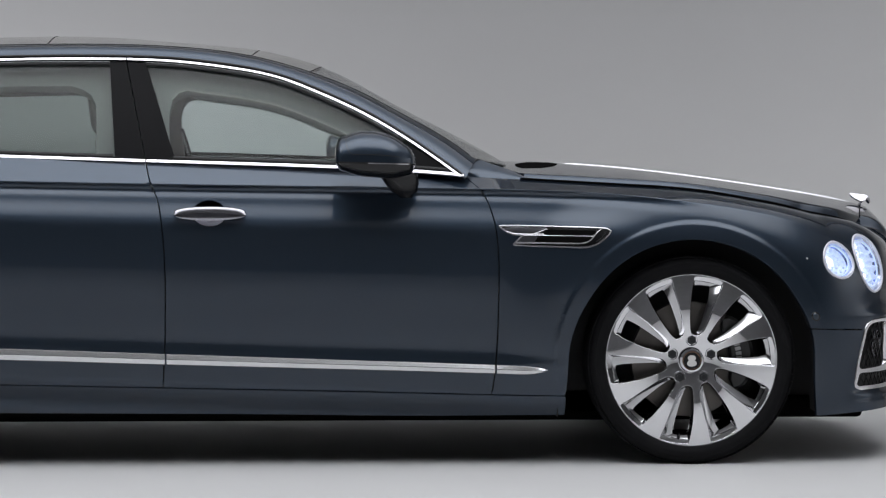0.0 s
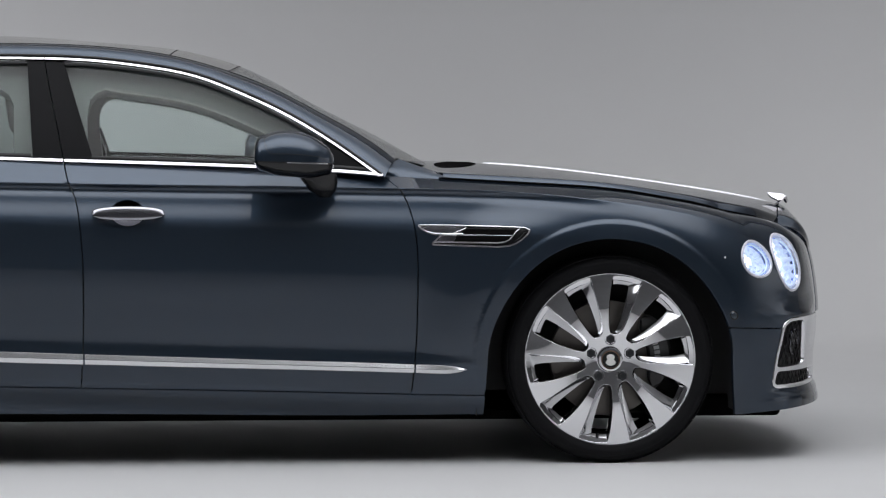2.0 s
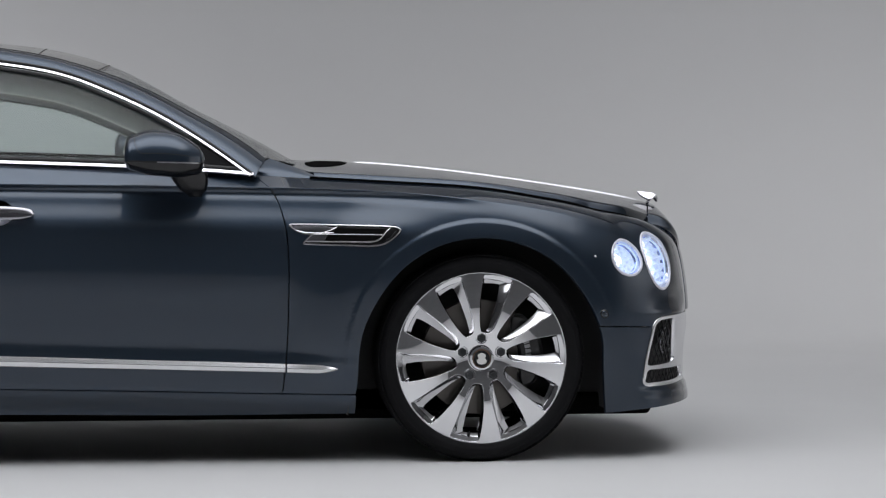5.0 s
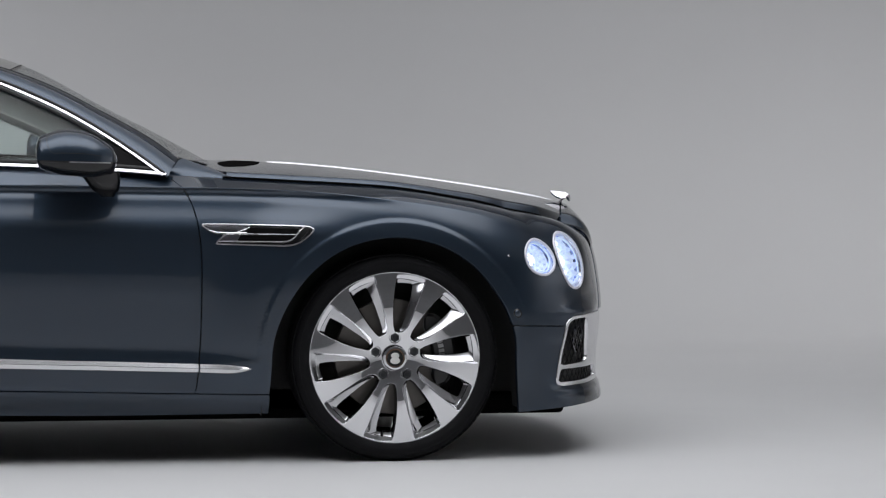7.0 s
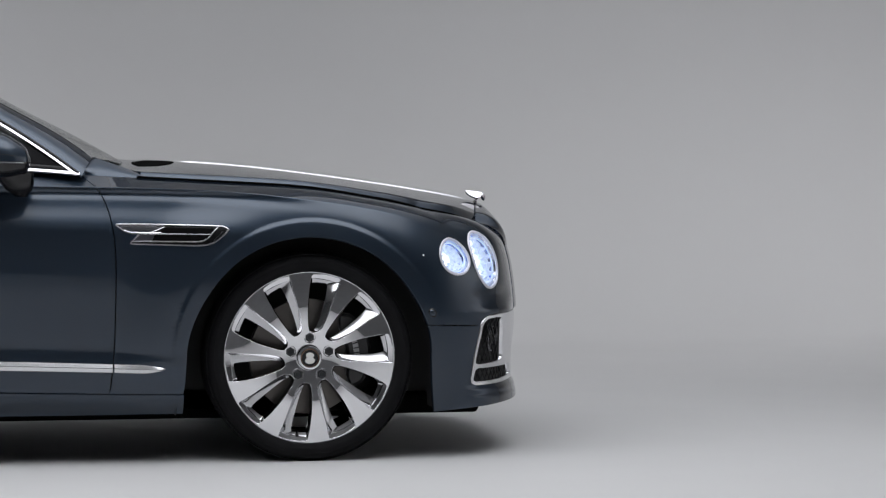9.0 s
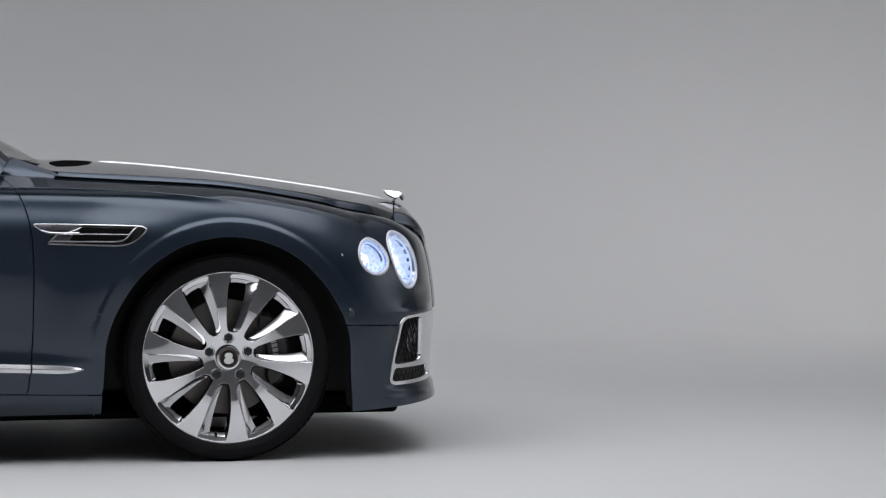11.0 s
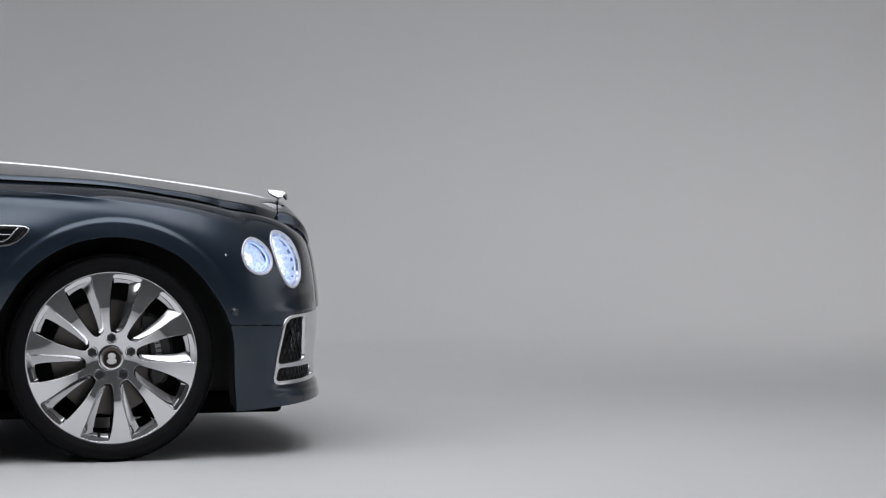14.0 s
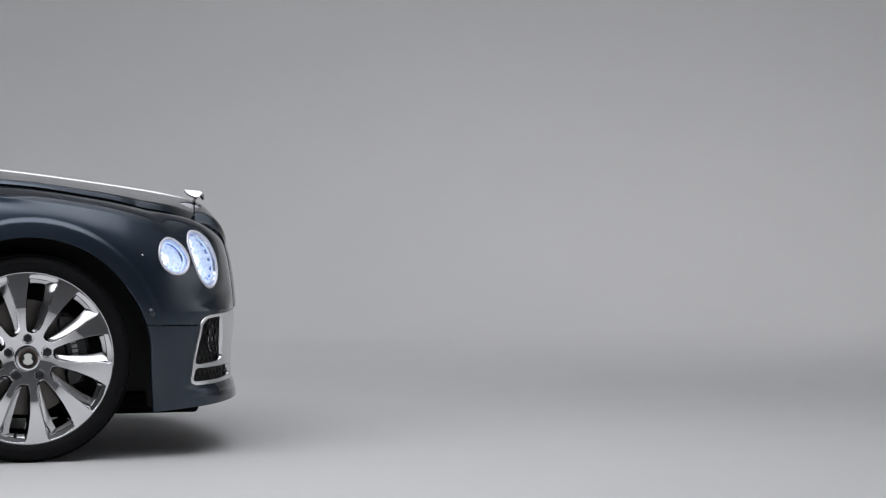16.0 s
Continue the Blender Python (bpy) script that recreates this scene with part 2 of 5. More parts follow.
def panel(name, fn, outline, gs, gq, material, parent, label="", holes=(), lip=0.022, step=0.012, flip=False, extra=()):
    """A trimmed sheet of the surface fn(s, q), which gives points on an outer skin, with its rim turned in by lip."""
    out = dense(outline, step)
    rings = [out] + [dense(h, step) for h in holes]
    S, Q = (g.ravel() for g in np.meshgrid(gs, gq))
    if len(extra):
        S, Q = np.concatenate([S, [p[0] for p in extra]]), np.concatenate([Q, [p[1] for p in extra]])
    ok = inside(S, Q, out) & (edge_distance(S, Q, out) > step * 0.45)
    for h in rings[1:]:
        ok &= ~inside(S, Q, h) & (edge_distance(S, Q, h) > step * 0.45)
    pts = [Vector(p) for r in rings for p in r] + [Vector(p) for p in zip(S[ok], Q[ok])]
    edges, k = [], 0
    for r in rings:
        edges += [(k + i, k + (i + 1) % len(r)) for i in range(len(r))]
        k += len(r)
    v2, _, faces, *_ = delaunay_2d_cdt(pts, edges, [list(range(len(out)))], 1, 1e-6)
    uv = np.array([tuple(v) for v in v2])
    cen = np.array([uv[list(f)].mean(0) for f in faces])
    gone = np.zeros(len(faces), bool)
    for h in rings[1:]:
        gone |= inside(cen[:, 0], cen[:, 1], h)
    keep = [list(f) for f, g in zip(faces, gone) if not g]
    P, N = fn(uv[:, 0], uv[:, 1]), tangent_normals(fn, uv[:, 0], uv[:, 1])
    if flip:
        N = -N
    tri = []
    for f in keep:
        a, b, c = P[f[0]], P[f[1]], P[f[2]]
        tri.append(f if np.dot(np.cross(b - a, c - a), N[f[0]]) > 0 else f[::-1])
    if lip:
        seen = {}
        for f in tri:
            for i in range(len(f)):
                e = (f[i], f[(i + 1) % len(f)])
                seen[frozenset(e)] = None if frozenset(e) in seen else e
        V, M = list(P), list(N)
        rim, count = [e for e in seen.values() if e], len(P)
        ids = {}
        side = {}
        for a, b in rim:
            d = np.cross(P[b] - P[a], N[a])
            d /= np.linalg.norm(d) + 1e-12
            side[a] = side.get(a, 0) + d
            side[b] = side.get(b, 0) + d
        for a in side:
            d = side[a] / (np.linalg.norm(side[a]) + 1e-12)
            ids[a] = len(V)
            V += [P[a] - N[a] * 0.0015 + d * 0.0012, P[a] - N[a] * lip + d * 0.0012]
            m = N[a] * 0.5 + d * 0.8
            M += [m / np.linalg.norm(m), d]
        for a, b in rim:
            i, j = ids[a], ids[b]
            tri += [(b, a, i), (b, i, j), (j, i, i + 1), (j, i + 1, j + 1)]
        P, N = np.array(V), np.array(M)
    return link(name, P, tri, material, parent, label, N)


def sweep(name, path, shape, material, parent=None, label="", closed=False, up=None, ends=True):
    """A bar of the given cross-section (pairs: across, out) along a path; up: the out direction at each point."""
    P = np.array(path, float)
    k, c = len(P), len(shape)
    T = np.roll(P, -1, 0) - np.roll(P, 1, 0) if closed else np.gradient(P, axis=0)
    T /= np.linalg.norm(T, axis=1)[:, None] + 1e-12
    U = np.tile(np.array(up, float), (k, 1)) if np.ndim(up) == 1 else np.array(up, float)
    A = np.cross(T, U)
    A /= np.linalg.norm(A, axis=1)[:, None] + 1e-12
    U = np.cross(A, T)
    V = [P[i] + A[i] * a + U[i] * b for i in range(k) for a, b in shape]
    F = []
    for i in range(k if closed else k - 1):
        for j in range(c):
            F.append((i * c + j, i * c + (j + 1) % c, ((i + 1) % k) * c + (j + 1) % c, ((i + 1) % k) * c + j))
    if not closed and ends:
        F += [tuple(range(c)), tuple(range((k - 1) * c, k * c))]
    bm = bmesh.new()
    vs = [bm.verts.new(v) for v in V]
    for f in F:
        bm.faces.new([vs[i] for i in f])
    return part(name, bm, material, parent, label, 40)


def lathe(profile, seg=64, axis_y=True):
    """A turned body about the y axis from (radius, y) pairs; the profile is open or closes itself."""
    bm = bmesh.new()
    rings = []
    for r, y in profile:
        rings.append([bm.verts.new((r * math.sin(2 * math.pi * i / seg), y, r * math.cos(2 * math.pi * i / seg))) for i in range(seg)])
    for a, b in zip(rings, rings[1:]):
        for i in range(seg):
            bm.faces.new((a[i], a[(i + 1) % seg], b[(i + 1) % seg], b[i]))
    return bm


def rounded_box(size, bevel=0.01, seg=3, m=None):
    bm = bmesh.new()
    bmesh.ops.create_cube(bm, size=1)
    bmesh.ops.scale(bm, vec=size, verts=bm.verts)
    if bevel:
        bmesh.ops.bevel(bm, geom=list(bm.edges), offset=bevel, segments=seg, profile=0.5, affect="EDGES")
    if m is not None:
        bmesh.ops.transform(bm, matrix=m, verts=bm.verts)
    return bm

# ---- studio ----
# Both unseen; made pale to reflect light into the nose and upper body.
PALE = ("wall_east", "ceiling")


def stage():
    x0, x1, y0, y1, rad, top = -14.0, 16.0, -15.0, 4.6, 2.2, 7.0
    fl = bmesh.new()
    xs, ys = np.linspace(x0, x1, 31), np.linspace(y0, y1, 31)
    vs = [[fl.verts.new((x, y, 0)) for y in ys] for x in xs]
    for i in range(30):
        for j in range(30):
            fl.faces.new((vs[i][j], vs[i + 1][j], vs[i + 1][j + 1], vs[i][j + 1]))
    ext = bmesh.ops.extrude_face_region(fl, geom=list(fl.faces))
    bmesh.ops.translate(fl, vec=(0, 0, -0.1), verts=[g for g in ext["geom"] if isinstance(g, bmesh.types.BMVert)])
    tagged(part("floor", fl, STAGE), "smooth pale grey painted studio floor", "floor", kind="structure")
    arc = [(y1 + rad * math.sin(a), rad * (1 - math.cos(a)), -math.sin(a), math.cos(a)) for a in np.linspace(0, math.pi / 2, 41)]
    arc += [(y1 + rad, z, -1, 0) for z in np.linspace(rad + 0.4, top, 8)]
    V, N, F, k = [], [], [], len(arc)
    for x in xs:
        V += [(x, y, z) for y, z, _, _ in arc] + [(x, y - 0.1 * a, z - 0.1 * b) for y, z, a, b in arc]
        N += [(0, a, b) for _, _, a, b in arc] + [(0, -a, -b) for _, _, a, b in arc]
    for i in range(30):
        for j in range(k - 1):
            p, q = i * 2 * k + j, (i + 1) * 2 * k + j
            F += [(p, q, q + 1, p + 1), (p + k, p + k + 1, q + k + 1, q + k)]
    w = link("wall_north", V, F, STAGE, normals=N)
    tagged(w, "plain pale grey curved studio backdrop wall", "wall", kind="structure")
    for name, size, c in (("wall_south", (30, 0.2, top), (1, y0 - 0.1, top / 2)), ("wall_west", (0.2, 22, top), (x0 - 0.1, -4.1, top / 2)),
                          ("wall_east", (0.2, 22, top), (x1 + 0.1, -4.1, top / 2)), ("ceiling", (30.4, 22.4, 0.2), (1, -4.1, top + 0.1))):
        tagged(part(name, rounded_box(size, 0, m=Matrix.Translation(c)), STAGE if name in PALE else DARKROOM), ("pale grey painted studio " if name in PALE else "grey painted studio ") + name.split("_")[0], name.split("_")[0], kind="structure")


stage()

# ---- car: body skin ----
# x forward from the front axle, y across (the seen side is -y), z up
HUB_Z, AXLE_R = 0.362, -3.194
RIDE = 0.010  # the body's own zero stands this far over the floor
car = tagged(new("car"), "dark blue metallic luxury saloon with bright trim and lit headlamps", "car")
car.location.z = RIDE

half_width = spline([-4.45, -3.9, -3.2, -2.5, -1.8, -1.0, -0.5, 0.0, 0.3], [0.84, 0.93, 0.972, 0.958, 0.952, 0.950, 0.953, 0.955, 0.945])
crease = spline([-4.45, -3.3, -2.43, -1.88, -1.446, -0.75, -0.25, 0.05, 0.353, 0.55, 0.75, 1.1, 1.6],
                [0.965, 1.0, 0.991, 0.981, 0.975, 0.965, 0.945, 0.911, 0.852, 0.79, 0.75, 0.73, 0.73])
strip_top = spline([-4.45, -2.432, -1.862, -0.711, -0.3, 1.6], [0.46, 0.408, 0.387, 0.346, 0.33, 0.30])
nose_x = spline([0.05, 0.13, 0.225, 0.353, 0.418, 0.503, 0.632, 0.76, 0.835, 1.0], [0.855, 0.862, 0.858, 0.853, 0.861, 0.863, 0.852, 0.83, 0.80, 0.72])
# inward and upward run from the crease to the upper edge (belt or bonnet)
top_in = spline([-4.45, -2.43, -1.2, -0.8, -0.6, -0.30, 0.05, 0.35, 0.55, 0.75, 0.95, 1.1, 1.3, 1.6], [0.045, 0.055, 0.058, 0.073, 0.108, 0.134, 0.132, 0.162, 0.172, 0.155, 0.12, 0.085, 0.045, 0.012])
top_z = spline([-4.45, -2.438, -1.927, -1.246, -0.815, -0.581, -0.237, 0.068, 0.35, 0.55, 0.75, 0.95, 1.1, 1.3, 1.6],
               [1.04, 1.075, 1.059, 1.037, 1.009, 0.9948, 0.9753, 0.9504, 0.9038, 0.8846, 0.8652, 0.8372, 0.8154, 0.8104, 0.8104])
NOSE_A, NOSE_N = 0.30, 2.6

_th = np.linspace(0, math.pi / 2, 4001)
_px, _pw = np.sin(_th) ** (2 / NOSE_N), np.cos(_th) ** (2 / NOSE_N)
_arc = np.concatenate([[0], np.cumsum(np.hypot(np.diff(_px * 0.56), np.diff(_pw * 0.945)))])
NOSE_S = NOSE_A + _arc[-1]


def plan(s, z):
    """Outer plan line of the body: x, half-width and outward direction."""
    s = np.asarray(s, float)
    a = np.clip(s - NOSE_A, 0, _arc[-1])
    px, pw = np.interp(a, _arc, _px), np.interp(a, _arc, _pw)
    e = 0.004
    dx = np.interp(np.clip(a + e, 0, _arc[-1]), _arc, _px) - np.interp(np.clip(a - e, 0, _arc[-1]), _arc, _px)
    dw = np.interp(np.clip(a + e, 0, _arc[-1]), _arc, _pw) - np.interp(np.clip(a - e, 0, _arc[-1]), _arc, _pw)
    reach = nose_x(z) - NOSE_A
    on = s > NOSE_A
    x = np.where(on, NOSE_A + reach * px, s)
    w = np.where(on, 0.945 * pw, half_width(s))
    nx, nw = -dw * 0.945, dx * 0.56
    l = np.hypot(nx, nw) + 1e-12
    return x, w, np.where(on, nx / l, 0), np.where(on, nw / l, 1)


_side = spline([-0.40, -0.22, -0.10, -0.05, 0.0, 0.03, 0.055, 0.08, 0.13, 0.28, 0.45, 0.62, 0.72, 0.755, 0.79, 0.84, 0.90, 0.94, 0.972, 1.0],
               [-0.012, -0.008, -0.0045, -0.003, -0.0015, -0.0040, -0.0064, -0.0068, -0.0045, 0.0020, 0.0085, 0.0072, 0.0030, 0.0002, -0.0055, -0.0185, -0.0350, -0.0455, -0.0525, -0.0405])
_roll_side = spline([-0.40, -0.10, 0.0, 0.17, 0.45, 0.60, 0.75, 0.90, 1.0], [-0.003, -0.001, -0.0004, -0.0008, 0.0020, -0.0010, -0.0095, -0.0310, -0.0550])
_nose_side = spline([-0.40, -0.10, 0.0, 0.17, 0.45, 0.75, 0.90, 1.0], [-0.003, -0.001, -0.0004, -0.0008, 0.0021, 0.0006, -0.0038, -0.0082])


def body(s, q):
    """Skin point: q = 0 at the bright strip's top, 1 at the shoulder crease, above 1 by metres along the shoulder's slope."""
    s, q = np.asarray(s, float), np.asarray(q, float)
    zc, zl = crease(s), strip_top(s)
    z = zl + (zc - zl) * np.minimum(q, 1)
    zt, tin = top_z(s), top_in(s)
    run = np.hypot(zt - zc, tin)
    t = np.clip((q - 1) / run, -0.2, 1.3)
    up = q > 1
    # shoulder: straight along the doors, rounded over the nose
    rnd = smooth(s, -0.35, 0.30)
    f0 = 0.27 * (1 - smooth(s, 0.58, 0.88))
    f = f0 + np.clip(t, 0, 1) * (math.pi / 2 - f0)
    zin = np.where(up, (1 - rnd) * tin * t + rnd * tin * (np.cos(f0) - np.cos(f)) / np.cos(f0), 0)
    zup = np.where(up, (1 - rnd) * (zt - zc) * t + rnd * (zt - zc) * (np.sin(f) - np.sin(f0)) / (1 - np.sin(f0)), 0)
    x, w, nx, nw = plan(s, z + zup)
    k = smooth(s, -0.52, 0.10)
    j = smooth(s, 0.58, 0.88)
    off = _side(np.minimum(q, 1)) * (1 - k) + (_roll_side(np.minimum(q, 1)) * (1 - j) + _nose_side(np.minimum(q, 1)) * j) * k
    # wheel flares
    for ax in (0.0, AXLE_R):
        r = np.hypot(x - ax, z - HUB_Z)
        off = off + (0.026 * smooth(r, 0.73, 0.487) + 0.005 * smooth(r, 0.496, 0.476)) * (1 - smooth(s, 0.20, 0.64)) * smooth(z, 0.22, 0.42) * np.where(up, np.exp(-8 * np.maximum(q - 1, 0)), 1)
    # lower lip of the front bumper
    off = off + (0.011 * smooth(z, 0.250, 0.224) + 0.004 * smooth(z, 0.212, 0.200)) * smooth(s, 0.56, 0.68)
    # brow over the intake with a soft hollow above it
    off = off + (0.009 * np.exp(-((z - 0.508) / 0.020) ** 2) - 0.007 * np.exp(-((z - 0.562) / 0.032) ** 2)) * smooth(s, 0.58, 0.72) * smooth(s, 1.0, 0.84) * np.where(up, 0, 1)
    # sill tucked under
    off = off - 0.085 * smooth(q, -0.16, -0.37) * smooth(s, -0.2, -0.45)
    d = off - zin
    return np.stack([x + nx * d, -(w + nw * d), z + zup], -1)


def q_of(s, z):
    return (z - strip_top(s)) / (crease(s) - strip_top(s))


def top_q(s):
    return 1 + np.hypot(top_z(s) - crease(s), top_in(s))


GQ = np.concatenate([np.arange(-0.45, -0.1, 0.03), np.arange(-0.1, 0.3, 0.017), np.arange(0.3, 0.84, 0.03), np.arange(0.84, 1.0, 0.012), [0.994, 1.0, 1.004, 1.01], np.arange(1.02, 1.45, 0.012)])
GAP = 0.0032


def line(fx, a, b, n=30):
    return [(float(s), float(fx(s))) for s in np.linspace(a, b, n)]


rear_gap = spline([-0.3, -0.1, 0.06, 0.3, 0.6, 0.8, 0.93, 1.0, 1.08], [-1.868, -1.862, -1.858, -1.856, -1.860, -1.872, -1.889, -1.908, -1.924])
front_gap = spline([-0.3, 0.0, 0.4, 0.7, 0.89, 1.0, 1.06, 1.12], [-0.720, -0.696, -0.686, -0.690, -0.714, -0.750, -0.785, -0.825])
tail_gap = spline([-0.3, 0.0, 0.4, 0.7, 1.0, 1.1], [-2.70, -2.70, -2.74, -2.86, -3.06, -3.12])
sill_line = spline([-4.45, -2.435, -1.873, -1.327, -0.709, -0.459, 0.0], [0.31, 0.278, 0.266, 0.255, 0.239, 0.234, 0.23])
sill_bottom = spline([-4.45, -2.438, -1.447, -1.047, -0.446, 0.0], [0.2, 0.174, 0.165, 0.16, 0.163, 0.165])


def up_gap(f, a, b, n=40, d=0.0):
    return [(float(f(q)) + d, float(q)) for q in np.linspace(a, b, n)]


def door_outline(fa, fb):
    bot_a, bot_b = float(fa(-0.2)), float(fb(-0.2))
    low = [(s, float(q_of(s, sill_line(s) + GAP))) for s in np.linspace(bot_a + GAP, bot_b - GAP, 30)]
    right = [p for p in up_gap(fb, low[-1][1], 1.15, 60, -GAP) if p[1] < top_q(p[0])]
    left = [p for p in up_gap(fa, low[0][1], 1.15, 60, GAP) if p[1] < top_q(p[0])]
    top = [(s, float(top_q(s))) for s in np.linspace(right[-1][0], left[-1][0], 30)]
    return low + right[1:] + top + left[::-1][:-1]


def arch(ax, a, b, n=48, r=0.428):
    """Wheel opening from rear foot to front foot, as s, z."""
    out = []
    for t in np.linspace(a, b, n):
        k = abs(t)
        if k <= 90:
            rr = r + 0.013 * smooth(k, 55, 90)
            out.append((ax + rr * math.sin(radians(t)), HUB_Z + rr * math.cos(radians(t))))
        else:
            out.append((ax + math.copysign(r + 0.013 + 0.0004 * (k - 90), t), HUB_Z - (k - 90) * 0.0085))
    return out

# ---- car: painted panels ----
def bumper_top(s):
    return np.interp(s, [0.3, 0.42, 0.650, 0.668, 0.70, 0.80, 1.6], [0.472, 0.470, 0.460, 0.482, 0.495, 0.498, 0.498])



def both(ob):
    """The same part on the far side."""
    o = ob.copy()
    scene.collection.objects.link(o)
    o.parent = ob.parent
    o.scale = (1, -1, 1)
    for c in ob.children:
        k = c.copy()
        scene.collection.objects.link(k)
        k.parent = o
    return o


def lamp_ring(s0, z0, r, n=48, squash=1.0):
    out = []
    for a in np.linspace(0, 2 * math.pi, n, endpoint=False):
        s, z = s0 + r * squash * math.cos(a), z0 + r * math.sin(a)
        c, l = float(crease(s)), float(strip_top(s))
        out.append((s, (z - l) / (c - l) if z < c else 1 + (z - c) * 1.12))
    return out


OUTER_LAMP, INNER_LAMP = lamp_ring(0.558, 0.711, 0.063, squash=1.15), lamp_ring(0.733, 0.694, 0.100, squash=0.79)
CUP = [(-1.702 + 0.060 * math.cos(a), float(q_of(-1.702, 0.880 + 0.046 * math.sin(a)))) for a in np.linspace(0, 2 * math.pi, 32, endpoint=False)]
GS = np.arange(-4.5, 1.6, 0.025)
NOSE_C = NOSE_S - 0.001

front_door = panel("front_door", body, door_outline(rear_gap, front_gap), GS, GQ, PAINT, car, holes=[CUP])
rear_door = panel("rear_door", body, door_outline(tail_gap, rear_gap), GS, GQ, PAINT, car)


def fender_outline():
    b = float(front_gap(-0.25))
    feet = arch(0.0, -117, 95, 70)
    low = [(s, float(q_of(s, sill_line(s) + GAP))) for s in np.linspace(b + GAP, feet[0][0], 10)]
    ar = [(s, float(q_of(s, z))) for s, z in feet if z > sill_line(s) + GAP and not (s > 0 and z < bumper_top(s) + 0.003)]
    bl = [(s, float(q_of(s, bumper_top(s) + GAP))) for s in np.linspace(ar[-1][0] + 0.004, 1.08, 50)]
    front = [(1.08 + 0.016 * smooth(q, 0.7, 1.1), float(q)) for q in np.linspace(bl[-1][1], 1.5, 60)]
    front = [p for p in front if p[1] < top_q(p[0])]
    gap = [p for p in up_gap(front_gap, low[0][1], 1.15, 60, GAP) if p[1] < top_q(p[0])]
    top = [(s, float(top_q(s))) for s in np.linspace(front[-1][0], gap[-1][0], 90)]
    return low + ar + bl + front[1:] + top + gap[::-1][:-1]


FLARE = [(r * math.sin(radians(a)), float(q_of(r * math.sin(radians(a)), HUB_Z + r * math.cos(radians(a))))) for r in (0.438, 0.45, 0.463, 0.472, 0.477, 0.481, 0.485, 0.489, 0.493, 0.497, 0.503, 0.512, 0.525) for a in np.arange(-108, 75, 2.0)]
front_fender = panel("front_fender", body, fender_outline(), GS, GQ, PAINT, car, holes=[OUTER_LAMP, INNER_LAMP], extra=FLARE)


def rear_quarter_outline():
    b = float(tail_gap(-0.2))
    feet = [(s, z) for s, z in arch(AXLE_R, -117, 117) if z > sill_line(s) + GAP]
    low1 = [(s, float(q_of(s, sill_line(s) + GAP))) for s in np.linspace(-4.44, feet[0][0] - 0.005, 20)]
    ar = [(s, float(q_of(s, z))) for s, z in feet]
    low2 = [(s, float(q_of(s, sill_line(s) + GAP))) for s in np.linspace(feet[-1][0] + 0.005, b - GAP, 4)] if feet[-1][0] + 0.02 < b else []
    gap = [p for p in up_gap(tail_gap, low1[0][1], 1.15, 60, -GAP) if p[1] < top_q(p[0])]
    top = [(s, float(top_q(s))) for s in np.linspace(gap[-1][0], -4.44, 40)]
    return low1 + ar + low2 + gap[1:] + top


rear_quarter = panel("rear_quarter", body, rear_quarter_outline(), GS, GQ, PAINT, car)


def sill_outline():
    a, b = -2.73, -0.449
    lo = [(s, float(q_of(s, sill_bottom(s)))) for s in np.linspace(a, b, 40)]
    hi = [(s, float(q_of(s, sill_line(s) - GAP))) for s in np.linspace(b, a, 40)]
    return lo + hi


side_sill = panel("side_sill", body, sill_outline(), GS, np.arange(-0.5, 0, 0.02), PAINT, car, lip=0.05)

# intake openings of the bumper, in s and z
UPPER_IN = [(0.666, 0.464), (0.694, 0.484), (0.760, 0.488), (0.812, 0.484), (0.845, 0.330), (0.80, 0.322), (0.652, 0.318), (0.633, 0.324)]
LOWER_IN = [(0.635, 0.307), (0.80, 0.306), (0.96, 0.306), (0.985, 0.262), (0.80, 0.257), (0.632, 0.257), (0.620, 0.265)]
FRAME = [(0.655, 0.462), (0.668, 0.480), (0.700, 0.4935), (0.80, 0.4965), (1.03, 0.4965), (1.07, 0.40), (1.03, 0.30), (1.02, 0.252), (0.80, 0.245), (0.64, 0.245), (0.616, 0.252), (0.612, 0.275)]


def as_q(poly):
    return [(s, float(q_of(s, z))) for s, z in poly]


def rounded(poly, k=5, r=0.4):
    """Outline with each corner cut by a short curve."""
    out, n = [], len(poly)
    for i in range(n):
        a, p, b = (np.array(poly[(i + d) % n], float) for d in (-1, 0, 1))
        la, lb = np.linalg.norm(a - p), np.linalg.norm(b - p)
        d = min(la, lb) * r
        u, v = p + (a - p) / la * d, p + (b - p) / lb * d
        out += [tuple((1 - t) ** 2 * u + 2 * t * (1 - t) * p + t * t * v) for t in np.linspace(0, 1, k)]
    return out


bumper_bottom = spline([0.3, 0.44, 0.65, 0.85, 1.1, 1.6], [0.157, 0.160, 0.170, 0.176, 0.178, 0.178])


def bumper_outline():
    feet = arch(0.0, 62, 116)
    ar = [(s, z) for s, z in feet if bumper_bottom(s) < z < bumper_top(s) - GAP]
    lo = [(s, float(q_of(s, bumper_bottom(s)))) for s in np.linspace(ar[-1][0], NOSE_C, 60)]
    hi = [(s, float(q_of(s, bumper_top(s) - GAP))) for s in np.linspace(NOSE_C, ar[0][0] + 0.002, 60)]
    return lo + hi + as_q(ar)


GB = np.concatenate([np.arange(-0.5, -0.1, 0.02), np.arange(-0.1, 0.45, 0.03)])
front_bumper = panel("front_bumper", body, bumper_outline(), GS, GB, PAINT, car, holes=[as_q(rounded(FRAME))], lip=0.02)


